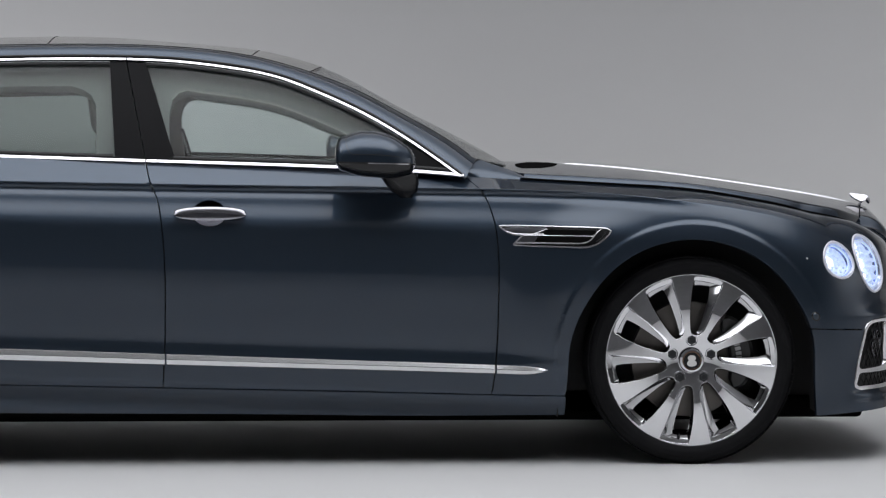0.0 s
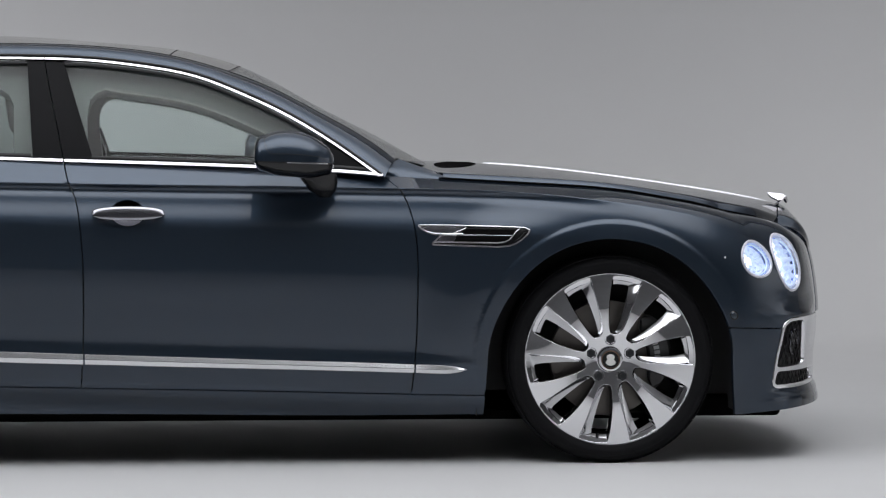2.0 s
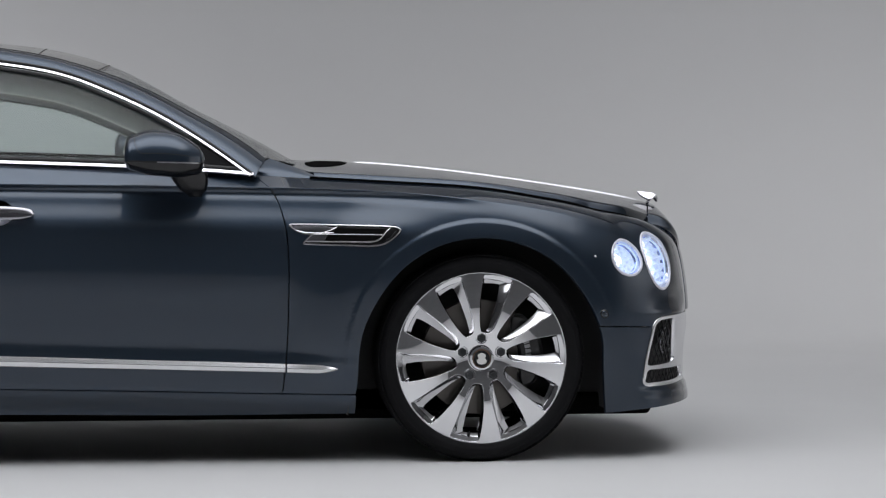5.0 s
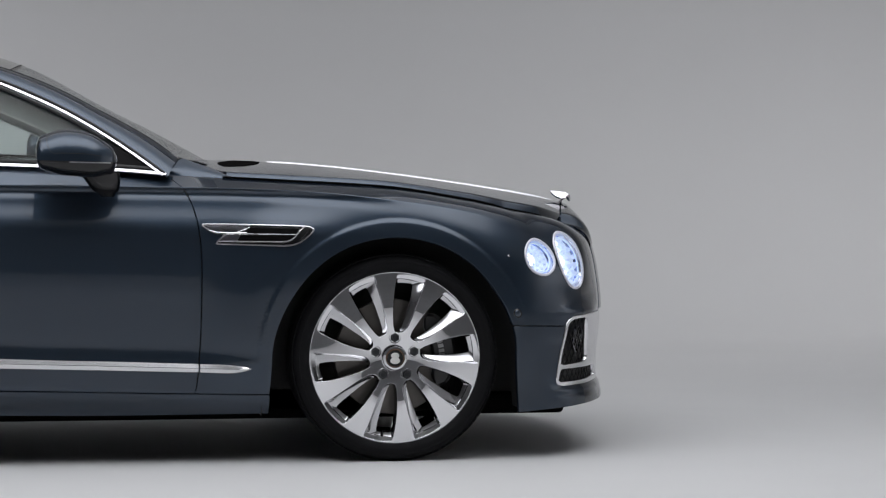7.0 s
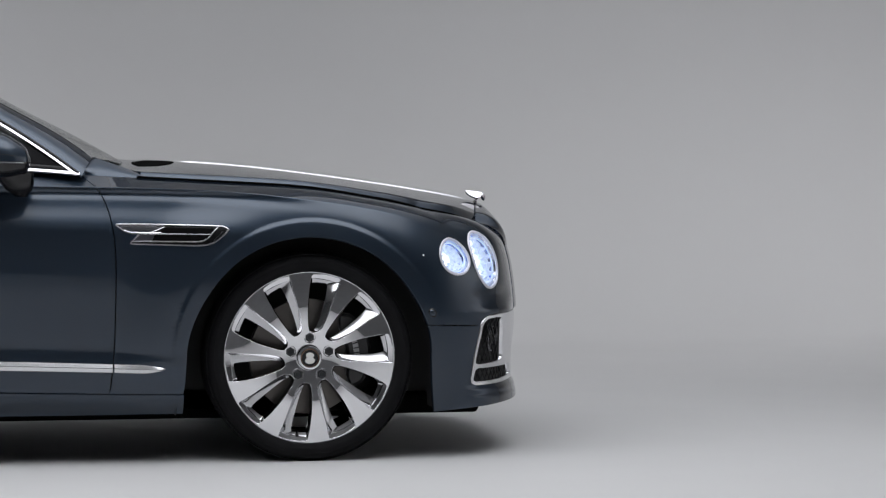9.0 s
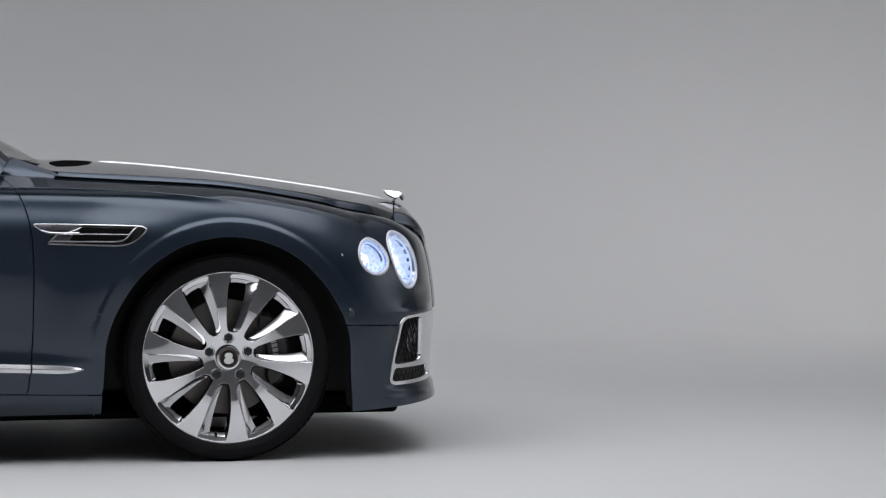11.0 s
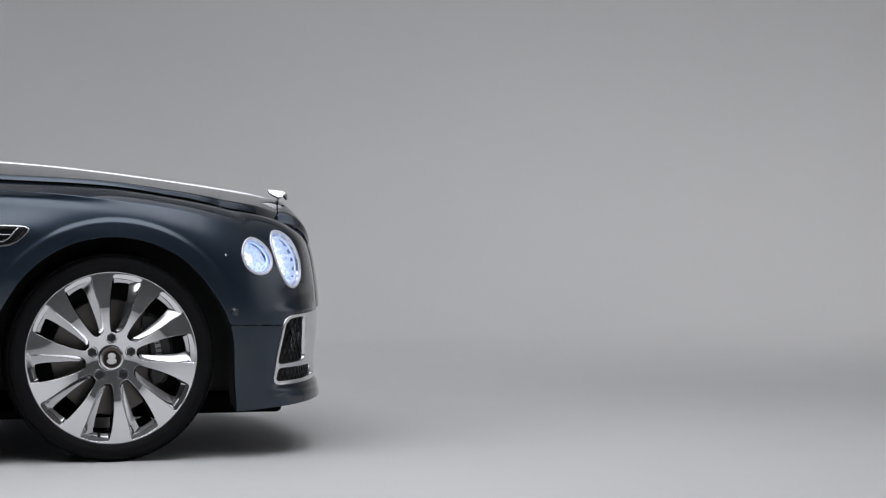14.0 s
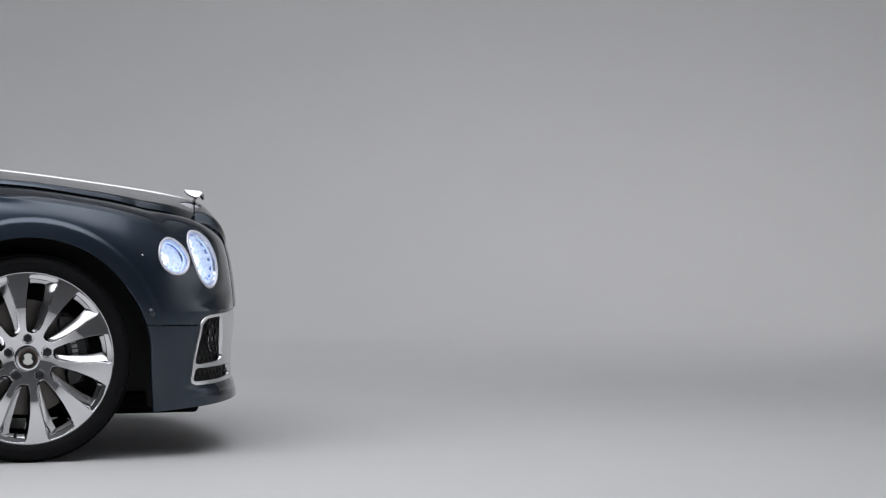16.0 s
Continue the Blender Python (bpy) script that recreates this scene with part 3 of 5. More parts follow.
def shell_outline():
    lo = [(s, float(q_of(s, bumper_top(s) + GAP))) for s in np.linspace(1.084, NOSE_C, 20)]
    hi = [(s, 1.0) for s in np.linspace(NOSE_C, 1.098, 20)]
    side = [(1.084 + 0.016 * smooth(q, 0.7, 1.1), float(q)) for q in np.linspace(hi[-1][1], lo[0][1], 40)]
    return lo + hi + side[1:-1]


GRILLE_HOLE = [(1.17, 0.55), (1.45, 0.55), (NOSE_S - 0.02, 0.55), (NOSE_S - 0.02, 0.70), (1.45, 0.70), (1.17, 0.69)]


def grille_skin(s, q):
    p = body(s, q)
    n = np.stack([smooth(s, 1.05, 1.2) * 0.012, 0 * p[..., 0], 0 * p[..., 0]], -1)
    return p + n


grille_shell = panel("grille_shell", grille_skin, shell_outline(), GS, GQ, PAINT, car, holes=[as_q(GRILLE_HOLE)], lip=0.03)

# ---- bonnet ----
bonnet_mid = spline([-0.66, -0.366, 0.068, 0.395, 0.62, 0.74, 0.80], [1.052, 1.043, 1.002, 0.956, 0.919, 0.893, 0.876])
BON0, BON1 = -0.585, 1.10
mid_x = spline([BON0, -0.28, 0.0, 0.35, 0.6, 0.85, BON1], [-0.568, -0.26, 0.03, 0.38, 0.60, 0.720, 0.768])


def bonnet(s, v):
    """v runs in metres-like units from the side joint (0) to the middle (1)."""
    s, v = np.asarray(s, float), np.asarray(v, float)
    b = body(s, top_q(s))
    mx = mid_x(s)
    c = np.stack([mx, 0 * mx, bonnet_mid(mx)], -1)
    rise = np.maximum(c[..., 2] - b[..., 2], 0.01)
    k = (0.022 + 0.010 * smooth(s, 0.0, 0.9)) / rise
    g = k * np.sin(np.clip((v - 0.006) / (0.032 + 0.06 * smooth(s, -0.1, 0.7)), 0, 1) * math.pi / 2) + (1 - k) * (1 - (1 - np.clip(v, 0, 1)) ** 1.5)
    p = b + (c - b) * v[..., None]
    p[..., 2] = b[..., 2] + rise * g
    # the trailing edge sweeps back to the windscreen
    p[..., 0] -= 0.125 * np.sin(np.clip((v - 0.03) / 0.97, 0, 1) * math.pi) ** 0.7 * smooth(s, -0.36, BON0)
    return p


def grid_sheet(name, fn, ss, vv, material, parent, lip=0.02):
    """A plain lattice of fn(s, v) with its first row turned down."""
    S, Q = (g.ravel() for g in np.meshgrid(ss, vv, indexing="ij"))
    P, N = fn(S, Q), tangent_normals(fn, S, Q)
    k = len(vv)
    if N[len(N) // 2][2] < 0:
        N = -N
    F = [(i * k + j, (i + 1) * k + j, (i + 1) * k + j + 1, i * k + j + 1) for i in range(len(ss) - 1) for j in range(k - 1)]
    V, M = list(P), list(N)
    for i in range(len(ss)):
        V.append(P[i * k] - (0, 0, lip))
        M.append(N[i * k])
    F += [(i * k, len(P) + i, len(P) + i + 1, (i + 1) * k) for i in range(len(ss) - 1)]
    e = len(ss) - 1
    base = len(V)
    for j in range(k):
        V += [P[e * k + j], P[e * k + j] - (0, 0, lip * 2)]
        M += [(1, 0, 0), (1, 0, 0)]
    F += [(base + 2 * j, base + 2 * j + 1, base + 2 * j + 3, base + 2 * j + 2) for j in range(k - 1)]
    return link(name, V, F, material, parent, "", M)


GV = [0.006, 0.009, 0.012, 0.015, 0.018, 0.021, 0.024, 0.027, 0.030, 0.033, 0.036, 0.039, 0.044, 0.050, 0.057, 0.065, 0.073, 0.081, 0.089, 0.096, *np.arange(0.11, 1.001, 0.0445)]
bonnet_near = grid_sheet("bonnet", bonnet, np.linspace(BON0, BON1 - 0.004, 130), np.array(GV), PAINT, car)



def nose_cap():
    """Painted cap between the bonnet's front edge and the grille shell."""
    vv = np.concatenate([[0.006, 0.015, 0.025, 0.04, 0.055, 0.07, 0.085, 0.10, 0.12, 0.14, 0.165], np.linspace(0.2, 1, 18)])
    a = bonnet(np.full(len(vv), BON1), vv) + np.array([0.0035, 0, -0.0008])
    a[:, 2] -= 0.032 * (np.sin(np.clip((vv - 0.006) / 0.092, 0, 1) * math.pi / 2) - smooth(vv, 0.0, 0.165))
    ss = np.linspace(1.098, NOSE_C, 200)
    run = grille_skin(ss, np.full(200, 1.0))[:, 1]
    b = grille_skin(np.interp(a[:, 1] / a[0, 1], (run / run[0])[::-1], ss[::-1]), np.full(len(vv), 1.0))
    V, F, k = [], [], 15
    for p, q in zip(a, b):
        V.append(tuple(p - np.array([0, 0, 0.03])))
        for f in np.linspace(math.pi / 2, 0, k):
            h = 1 - math.cos(f)
            V.append((q[0] + (p[0] - q[0]) * h, q[1] + (p[1] - q[1]) * h, q[2] + (p[2] - q[2]) * math.sin(f)))
    k += 1
    for i in range(len(vv) - 1):
        F += [(i * k + j, i * k + j + 1, (i + 1) * k + j + 1, (i + 1) * k + j) for j in range(k - 1)]
    bm = bmesh.new()
    vs = [bm.verts.new(p) for p in V]
    for f in F:
        bm.faces.new([vs[i] for i in f])
    return part("nose_cap", bm, PAINT, car, "", 35)


both(nose_cap())

# ---- greenhouse ----
belt_z = spline([-4.3, -3.3, -2.438, -1.927, -1.246, -0.815, -0.7], [1.05, 1.09, 1.077, 1.061, 1.039, 1.012, 1.0])
c1_z = spline([-4.3, -3.95, -3.6, -3.2, -2.8, -2.445, -2.002, -1.846, -1.646, -1.445, -1.325, -1.143, -1.002, -0.86, -0.80],
              [0.95, 1.09, 1.235, 1.345, 1.402, 1.420, 1.423, 1.417, 1.395, 1.354, 1.308, 1.223, 1.139, 1.040, 0.995])
c2_z = spline([-4.35, -3.95, -3.5, -3.1, -2.458, -2.054, -1.79, -1.557, -1.353, -1.139, -1.037, -0.914, -0.832, -0.766],
              [1.08, 1.20, 1.355, 1.44, 1.475, 1.478, 1.467, 1.437, 1.382, 1.295, 1.240, 1.173, 1.122, 1.074])
c2_w = spline([-4.35, -3.5, -2.458, -1.79, -1.353, -1.037, -0.766], [0.64, 0.60, 0.605, 0.61, 0.64, 0.70, 0.765])
c3_z = spline([-4.42, -4.0, -3.5, -3.0, -2.51, -2.085, -1.807, -1.54, -1.30, -1.186, -1.014, -0.799, -0.691, -0.58, -0.53],
              [1.09, 1.21, 1.385, 1.487, 1.516, 1.517, 1.496, 1.471, 1.410, 1.359, 1.263, 1.154, 1.096, 1.034, 1.006])


def side_w(z):
    return 0.862 - (z - 1.05) * 0.44 - (z - 1.05) ** 2 * 0.12


def cabin(x, z):
    """Outer face of the side windows' plane."""
    x, z = np.asarray(x, float), np.asarray(z, float)
    w = side_w(z) - 0.05 * smooth(x, -2.6, -3.9)
    return np.stack([x, -w, z], -1)


def cant(x, v):
    """Roof rail and pillar: v from the bright strip (0) to the roof joint (1)."""
    x, v = np.asarray(x, float), np.asarray(v, float)
    end = np.interp(x, [-1.5, -0.80], [0, 0.045])
    a = np.stack([x, -(side_w(c1_z(x)) - 0.05 * smooth(x, -2.6, -3.9)), c1_z(x) + 0.012], -1)
    x2 = x + end
    b = np.stack([x2, -c2_w(x2), c2_z(x2)], -1)
    p = a + (b - a) * v[..., None]
    bulge = 0.016 * np.sin(np.clip(v, 0, 1) * math.pi)
    p[..., 1] -= bulge * 0.8
    p[..., 2] += bulge * 0.6
    return p


def roof(x, v):
    """v from the rail joint (0) to the middle (1); the front part is the windscreen."""
    x, v = np.asarray(x, float), np.asarray(v, float)
    ahead = np.interp(x, [-1.8, -1.353, -1.037, -0.766], [0.0, 0.05, 0.12, 0.20])
    b = np.stack([x, -c2_w(x), c2_z(x)], -1)
    m = x + ahead
    c = np.stack([m, 0 * x, c3_z(m)], -1)
    p = b + (c - b) * v[..., None]
    f = np.sin(np.clip(v, 0, 1) * math.pi / 2)
    p[..., 2] = b[..., 2] + (c[..., 2] - b[..., 2]) * f
    p[..., 0] = b[..., 0] + (c[..., 0] - b[..., 0]) * f
    return p


def quad(a, b, c, d, n=24):
    """Closed outline of a rectangle in the parameters."""
    return [(a, c), (b, c), (b, d), (a, d)]


GX = np.arange(-4.4, -0.7, 0.03)
V1 = np.arange(0.1, 1, 0.1)
cant_rail = panel("roof_rail", cant, quad(-4.15, -0.798, 0.0, 0.99), GX, V1, PAINT, car, lip=0.01)
roof_panels = []
for name, a, b, m in (("windscreen", -1.345, -0.77, SCREEN), ("roof_front_edge", -1.555, -1.35, ROOFGLASS), ("roof_glass", -2.285, -1.56, ROOFGLASS),
                      ("roof_rear_glass", -3.2, -2.29, ROOFGLASS), ("rear_window", -4.1, -3.205, SCREEN)):
    o = panel(name, roof, quad(a, b, 0.012, 1.0), GX, V1, m, car, lip=0.0 if m is SCREEN else 0.008)
    roof_panels.append(o)
for o in (rear_quarter, side_sill, grille_shell, bonnet_near, cant_rail, *roof_panels):
    both(o)

# ---- closing shells below and inside ----
def ruled(name, a, b, material, parent=None, label=""):
    k = len(a)
    return link(name, [*a, *b], [(i, i + 1, k + i + 1, k + i) for i in range(k - 1)], material, parent, label)


tail = body(np.full(30, -4.44), np.linspace(-0.2, 1.08, 30))
tl = [(x - 0.05 * math.sin(math.pi * i / 29), y, z) for i, (x, y, z) in enumerate(tail)]
V, F = [], []
for j, t in enumerate(np.linspace(-1, 1, 21)):
    for i, (x, y, z) in enumerate(tl):
        V.append((x - 0.10 * (1 - t * t), y * -t, z + 0.02 * (1 - t * t)))
for j in range(20):
    for i in range(29):
        F.append((j * 30 + i, j * 30 + i + 1, (j + 1) * 30 + i + 1, (j + 1) * 30 + i))
tail_panel = link("tail_panel", V, F, PAINT, car)
V, F = [], []
xs = np.linspace(-4.44, -3.9, 12)
for x in xs:
    p = body(np.array([x]), np.array([float(top_q(x))]))[0]
    for t in np.linspace(-1, 1, 17):
        V.append((x - 0.10 * (1 - t * t) * (x < -4.43), p[1] * -t, p[2] + 0.05 * (1 - t * t)))
for i in range(11):
    for j in range(16):
        F.append((i * 17 + j, i * 17 + j + 1, (i + 1) * 17 + j + 1, (i + 1) * 17 + j))
boot_lid = link("boot_lid", V, F, PAINT, car)

# Trays block light below; their black carries the shade under the car.
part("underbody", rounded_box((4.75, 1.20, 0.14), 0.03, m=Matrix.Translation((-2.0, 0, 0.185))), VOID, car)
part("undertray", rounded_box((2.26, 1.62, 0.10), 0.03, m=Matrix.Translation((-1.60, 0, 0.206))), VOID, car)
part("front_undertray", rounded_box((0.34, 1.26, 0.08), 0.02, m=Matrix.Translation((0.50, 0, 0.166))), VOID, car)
# Unseen filler boxes, so no light shows through the panel gaps.
part("cabin_tub", rounded_box((2.25, 1.74, 0.70), 0.03, m=Matrix.Translation((-1.62, 0, 0.56))), UNDER, car)
part("engine_bay", rounded_box((1.05, 1.16, 0.52), 0.03, m=Matrix.Translation((0.02, 0, 0.50))), UNDER, car)
part("boot_tub", rounded_box((1.1, 1.1, 0.6), 0.03, m=Matrix.Translation((-3.5, 0, 0.55))), UNDER, car)


def liner(ax):
    prof = [(x, z) for x, z in arch(ax, -114, 114, 60, 0.452)]
    k = len(prof)
    a = [(x, -0.925, z) for x, z in prof]
    b = [(x, -0.60, z) for x, z in prof]
    V = [*a, *b, (ax, -0.60, 0.13)]
    F = [(i, i + 1, k + i + 1, k + i) for i in range(k - 1)] + [(2 * k, k + i, k + i + 1) for i in range(k - 1)]
    both(link("wheel_arch_liner", V, F, UNDER, car))


liner(0.0)
liner(AXLE_R)

# ---- wheels: turned about y, the seen face looks to -y ----
PX = 0.00198  # size of one drawing unit of the rim


def dish(r):
    return 0.85 * (r - 0.172) ** 2 + 0.001


POCKET = [(1.2, 142), (2.6, 147), (9, 148.5), (16, 149), (21.4, 148.5), (22.6, 144), (22.4, 125), (23.0, 101), (23.6, 75), (23.0, 56), (17.0, 46.5), (8.0, 44.0), (-0.5, 46.0), (-3.4, 56), (-3.2, 75), (-2.2, 97), (-0.4, 123)]
OPENING = [(2.2, 129), (3.0, 132), (7, 133), (11, 133.5), (13.6, 133.5), (14.4, 130), (15.0, 118), (15.2, 100), (14.8, 72), (13.0, 55), (10.5, 50), (7.0, 48.0), (2.5, 49.5), (-0.8, 58), (-0.9, 76), (-0.2, 98), (1.2, 120)]


def polar(p, turn=0.0):
    a, r = radians(p[0] + turn), p[1] * PX
    return (r * math.sin(a), r * math.cos(a))


def ring_curve(keys, turn, k=4):
    """Closed smooth line through polar keys."""
    P = np.array([polar(p, turn) for p in keys])
    n, out = len(P), []
    for i in range(n):
        p0, p1, p2, p3 = P[i - 1], P[i], P[(i + 1) % n], P[(i + 2) % n]
        for t in np.linspace(0, 1, k, endpoint=False):
            m1, m2 = (p2 - p0) * 0.30, (p3 - p1) * 0.30
            out.append(tuple((2 * t ** 3 - 3 * t ** 2 + 1) * p1 + (t ** 3 - 2 * t ** 2 + t) * m1 + (-2 * t ** 3 + 3 * t ** 2) * p2 + (t ** 3 - t ** 2) * m2))
    return out


def face(x, z):
    r = np.hypot(x, z)
    return np.stack([x, dish(r), z], -1)


def build_wheel(parent):
    wheel = new("wheel")
    wheel.parent = parent
    tyre = [(0.297, 0.020), (0.299, 0.012), (0.304, 0.005), (0.312, 0.003), (0.314, 0.0015), (0.322, 0.0), (0.334, 0.0015), (0.3345, 0.0005), (0.337, 0.0012), (0.346, 0.008), (0.354, 0.018), (0.3595, 0.030), (0.3625, 0.045), (0.364, 0.062)]
    for g in (0.095, 0.130, 0.165):
        tyre += [(0.364, g - 0.006), (0.356, g - 0.004), (0.356, g + 0.004), (0.364, g + 0.006)]
    tyre += [(0.364, 0.208), (0.3595, 0.235), (0.350, 0.250), (0.335, 0.262), (0.31, 0.262), (0.297, 0.250)]
    part("tyre", lathe(tyre, 128), RUBBER, wheel, "black low-profile tyre", 50)
    # shoulder blocks
    bm = bmesh.new()
    for i in range(90):
        a = 2 * math.pi * i / 90
        m = Matrix.Rotation(a, 4, "Y") @ Matrix.Translation((0, 0.032, 0.3548)) @ Matrix.Rotation(radians(-17), 4, "X")
        b = rounded_box((0.0225, 0.034, 0.0032), 0, m=m)
        me = bpy.data.meshes.new("block")
        b.to_mesh(me)
        b.free()
        bm.from_mesh(me)
        bpy.data.meshes.remove(me)
    part("tread_shoulder", bm, RUBBER, wheel)
    lip = [(0.296, 0.016), (0.2972, 0.0130), (0.2990, 0.0125), (0.3005, 0.0135), (0.3015, 0.016), (0.3015, 0.022), (0.298, 0.026)]
    part("rim_lip", lathe(lip, 128), ALLOY, wheel)
    barrel = [(0.294, 0.016), (0.278, 0.022), (0.268, 0.045), (0.262, 0.09), (0.262, 0.235), (0.285, 0.25)]
    part("rim_barrel", lathe(barrel, 96), ALLOY, wheel)
    holes = [ring_curve(POCKET, 36 * i) for i in range(10)]
    circle = [(0.2975 * math.sin(a), 0.2975 * math.cos(a)) for a in np.linspace(0, 2 * math.pi, 128, endpoint=False)]
    g = np.arange(-0.3, 0.3, 0.012)
    panel("rim_face", face, circle, g, g, ALLOY, wheel, holes=holes, lip=0.004, step=0.006, flip=False)
    for i in range(10):
        a, b = ring_curve(POCKET, 36 * i), ring_curve(OPENING, 36 * i)
        V, F, k = [], [], len(a)
        for p, q in zip(a, b):
            d = dish(math.hypot(*p)) + 0.0016
            V += [(p[0], d, p[1]), (p[0] * 0.9 + q[0] * 0.1, d + 0.006, p[1] * 0.9 + q[1] * 0.1), (q[0], d + 0.016, q[1]), (q[0], d + 0.050, q[1])]
        for j in range(k):
            n = (j + 1) % k
            for r in range(3):
                F.append((j * 4 + r, n * 4 + r, n * 4 + r + 1, j * 4 + r + 1))
        bm = bmesh.new()
        vs = [bm.verts.new(v) for v in V]
        for f in F:
            bm.faces.new([vs[x] for x in f])
        part("spoke_flank", bm, SILVER, wheel, sharp=45)
    cap = [(0.0001, 0.0035), (0.028, 0.0035), (0.029, 0.005)]
    part("centre_cap", lathe(cap, 48), BLACK, wheel, "dark wheel centre cap")
    part("cap_ring", lathe([(0.0285, 0.006), (0.0290, 0.002), (0.0315, 0.0015), (0.0325, 0.004)], 48), BRONZE, wheel)
    part("cap_rim", lathe([(0.0325, 0.004), (0.0335, 0.0), (0.0400, 0.0005), (0.0415, 0.011)], 48), ALLOY, wheel)
    bm = bmesh.new()
    lobes = [(0.0145 * math.cos(a), 0.0085 + 0.0105 * math.sin(a)) for a in np.linspace(-0.75, math.pi + 0.75, 20)]
    lobes += [(0.0175 * math.cos(a), -0.0095 + 0.0115 * math.sin(a)) for a in np.linspace(math.pi - 0.62, 2 * math.pi + 0.62, 22)]
    low, top = ([bm.verts.new((x * f, y, z * f)) for x, z in lobes] for f, y in ((1.0, 0.0036), (0.93, 0.0016)))
    bm.faces.new(top)
    for k in range(len(lobes)):
        n = (k + 1) % len(lobes)
        bm.faces.new((low[k], low[n], top[n], top[k]))
    part("cap_emblem", bm, WHITE, wheel, "plain white enamel emblem shape")
    for i in range(5):
        a = radians(72 * i)
        m = Matrix.Translation((0.0715 * math.sin(a), dish(0.0715), 0.0715 * math.cos(a)))
        b = lathe([(0.0001, -0.003), (0.0095, -0.003), (0.0110, -0.006), (0.0140, -0.006), (0.0172, -0.002), (0.0172, 0.012)], 6)
        bmesh.ops.transform(b, matrix=m, verts=b.verts)
        part("wheel_bolt", b, BOLT, wheel)
        b = lathe([(0.0150, 0.006), (0.0180, 0.0030), (0.0188, 0.0000), (0.0196, -0.0014), (0.0206, -0.0014), (0.0214, 0.001)], 24)
        bmesh.ops.transform(b, matrix=m, verts=b.verts)
        part("bolt_seat", b, SILVER, wheel)
    disc = [(0.085, 0.095), (0.200, 0.095), (0.202, 0.098), (0.202, 0.128), (0.200, 0.130), (0.085, 0.130)]
    part("brake_disc", lathe(disc, 96), STEEL, wheel, "worn grey steel brake disc")
    part("disc_bell", lathe([(0.0001, 0.070), (0.075, 0.070), (0.084, 0.078), (0.086, 0.097)], 48), TRIM, wheel)
    for i in range(10):
        a = radians(36 * i + 9)
        b = lathe([(0.0001, 0.066), (0.006, 0.066), (0.0075, 0.071)], 8)
        bmesh.ops.transform(b, matrix=Matrix.Translation((0.074 * math.sin(a), 0, 0.074 * math.cos(a))), verts=b.verts)
        part("disc_bolt", b, STEEL, wheel)
    part("valve", rounded_box((0.006, 0.006, 0.022), 0.002, 2, Matrix.Translation((-0.042, 0.018, -0.262))), BLACK, wheel)
    # caliper over the disc's front
    bm = bmesh.new()
    sec, n = [], 14
    for i in range(n):
        a = radians(40 + 82 * i / (n - 1))
        t = abs(math.sin(math.pi * i / (n - 1))) ** 0.35
        r0, r1 = 0.172 - 0.035 * t, 0.195 + 0.030 * t
        sec.append([bm.verts.new((r * math.sin(a), y, r * math.cos(a))) for r, y in ((r0, 0.066), (r0 + 0.01, 0.058), (r1 - 0.012, 0.058), (r1, 0.068), (r1, 0.15), (r0, 0.15))])
    for a, b in zip(sec, sec[1:]):
        for j in range(6):
            bm.faces.new((a[j], a[(j + 1) % 6], b[(j + 1) % 6], b[j]))
    bm.faces.new(sec[0])
    bm.faces.new(sec[-1])
    part("brake_caliper", bm, CALIPER, wheel, "black brake caliper with grey print bars")
    for i in range(7):
        a = radians(66 + 5.6 * i)
        b = rounded_box((0.0125, 0.002, 0.020), 0.001, 1, Matrix.Rotation(a, 4, "Y") @ Matrix.Translation((0, 0.0565, 0.172)))
        part("print_bar", b, GREYPRINT, wheel)
    return wheel


front_wheel = build_wheel(car)
WHEEL_SIZE = Matrix.Diagonal((1.02, 1, 1.02, 1))
front_wheel.matrix_basis = pose(0, -0.945, HUB_Z - 0.004) @ WHEEL_SIZE
for x, y in ((AXLE_R, -0.945), (0.0, 0.945), (AXLE_R, 0.945)):
    w = front_wheel.copy()
    scene.collection.objects.link(w)
    w.parent = car
    w.matrix_basis = pose(x, y, HUB_Z - 0.004, 0, 0, 180 if y > 0 else 0) @ WHEEL_SIZE
    for c in front_wheel.children:
        k = c.copy()
        scene.collection.objects.link(k)
        k.parent = w

# ---- car: windows, trim, fittings ----
def skin(fn, pts, out=0.0):
    """Points of an outline laid on a surface, lifted outward."""
    s, q = np.array([p[0] for p in pts]), np.array([p[1] for p in pts])
    n = tangent_normals(fn, s, q)
    return fn(s, q) + n * out, n


def bar(w, h, k=0.35):
    """Cross-section of a trim bar: width w, height h, rounded face."""
    return [(-w / 2, -0.004), (-w / 2, h * k), (-w * 0.3, h * 0.9), (0, h), (w * 0.3, h * 0.9), (w / 2, h * k), (w / 2, -0.004)]


def ramp(w, h):
    """Cross-section of a trim bar whose face leans up."""
    return [(-w / 2, -0.004), (-w / 2, 0.0015), (-w * 0.42, h * 0.55), (w * 0.38, h), (w * 0.46, h * 0.95), (w / 2, h * 0.6), (w / 2, -0.004)]


def ridge(w, h):
    """Cross-section with two leaning faces meeting at a soft ridge."""
    return [(-w / 2, -0.004), (-w / 2, 0.0005), (-w * 0.08, h * 0.96), (0, h), (w * 0.08, h * 0.96), (w / 2, 0.0005), (w / 2, -0.004)]


def trim_on(name, fn, pts, section, material, parent, closed=False, label="", out=0.0):
    P, N = skin(fn, pts, out)
    return sweep(name, P, section, material, parent, label, closed, N)


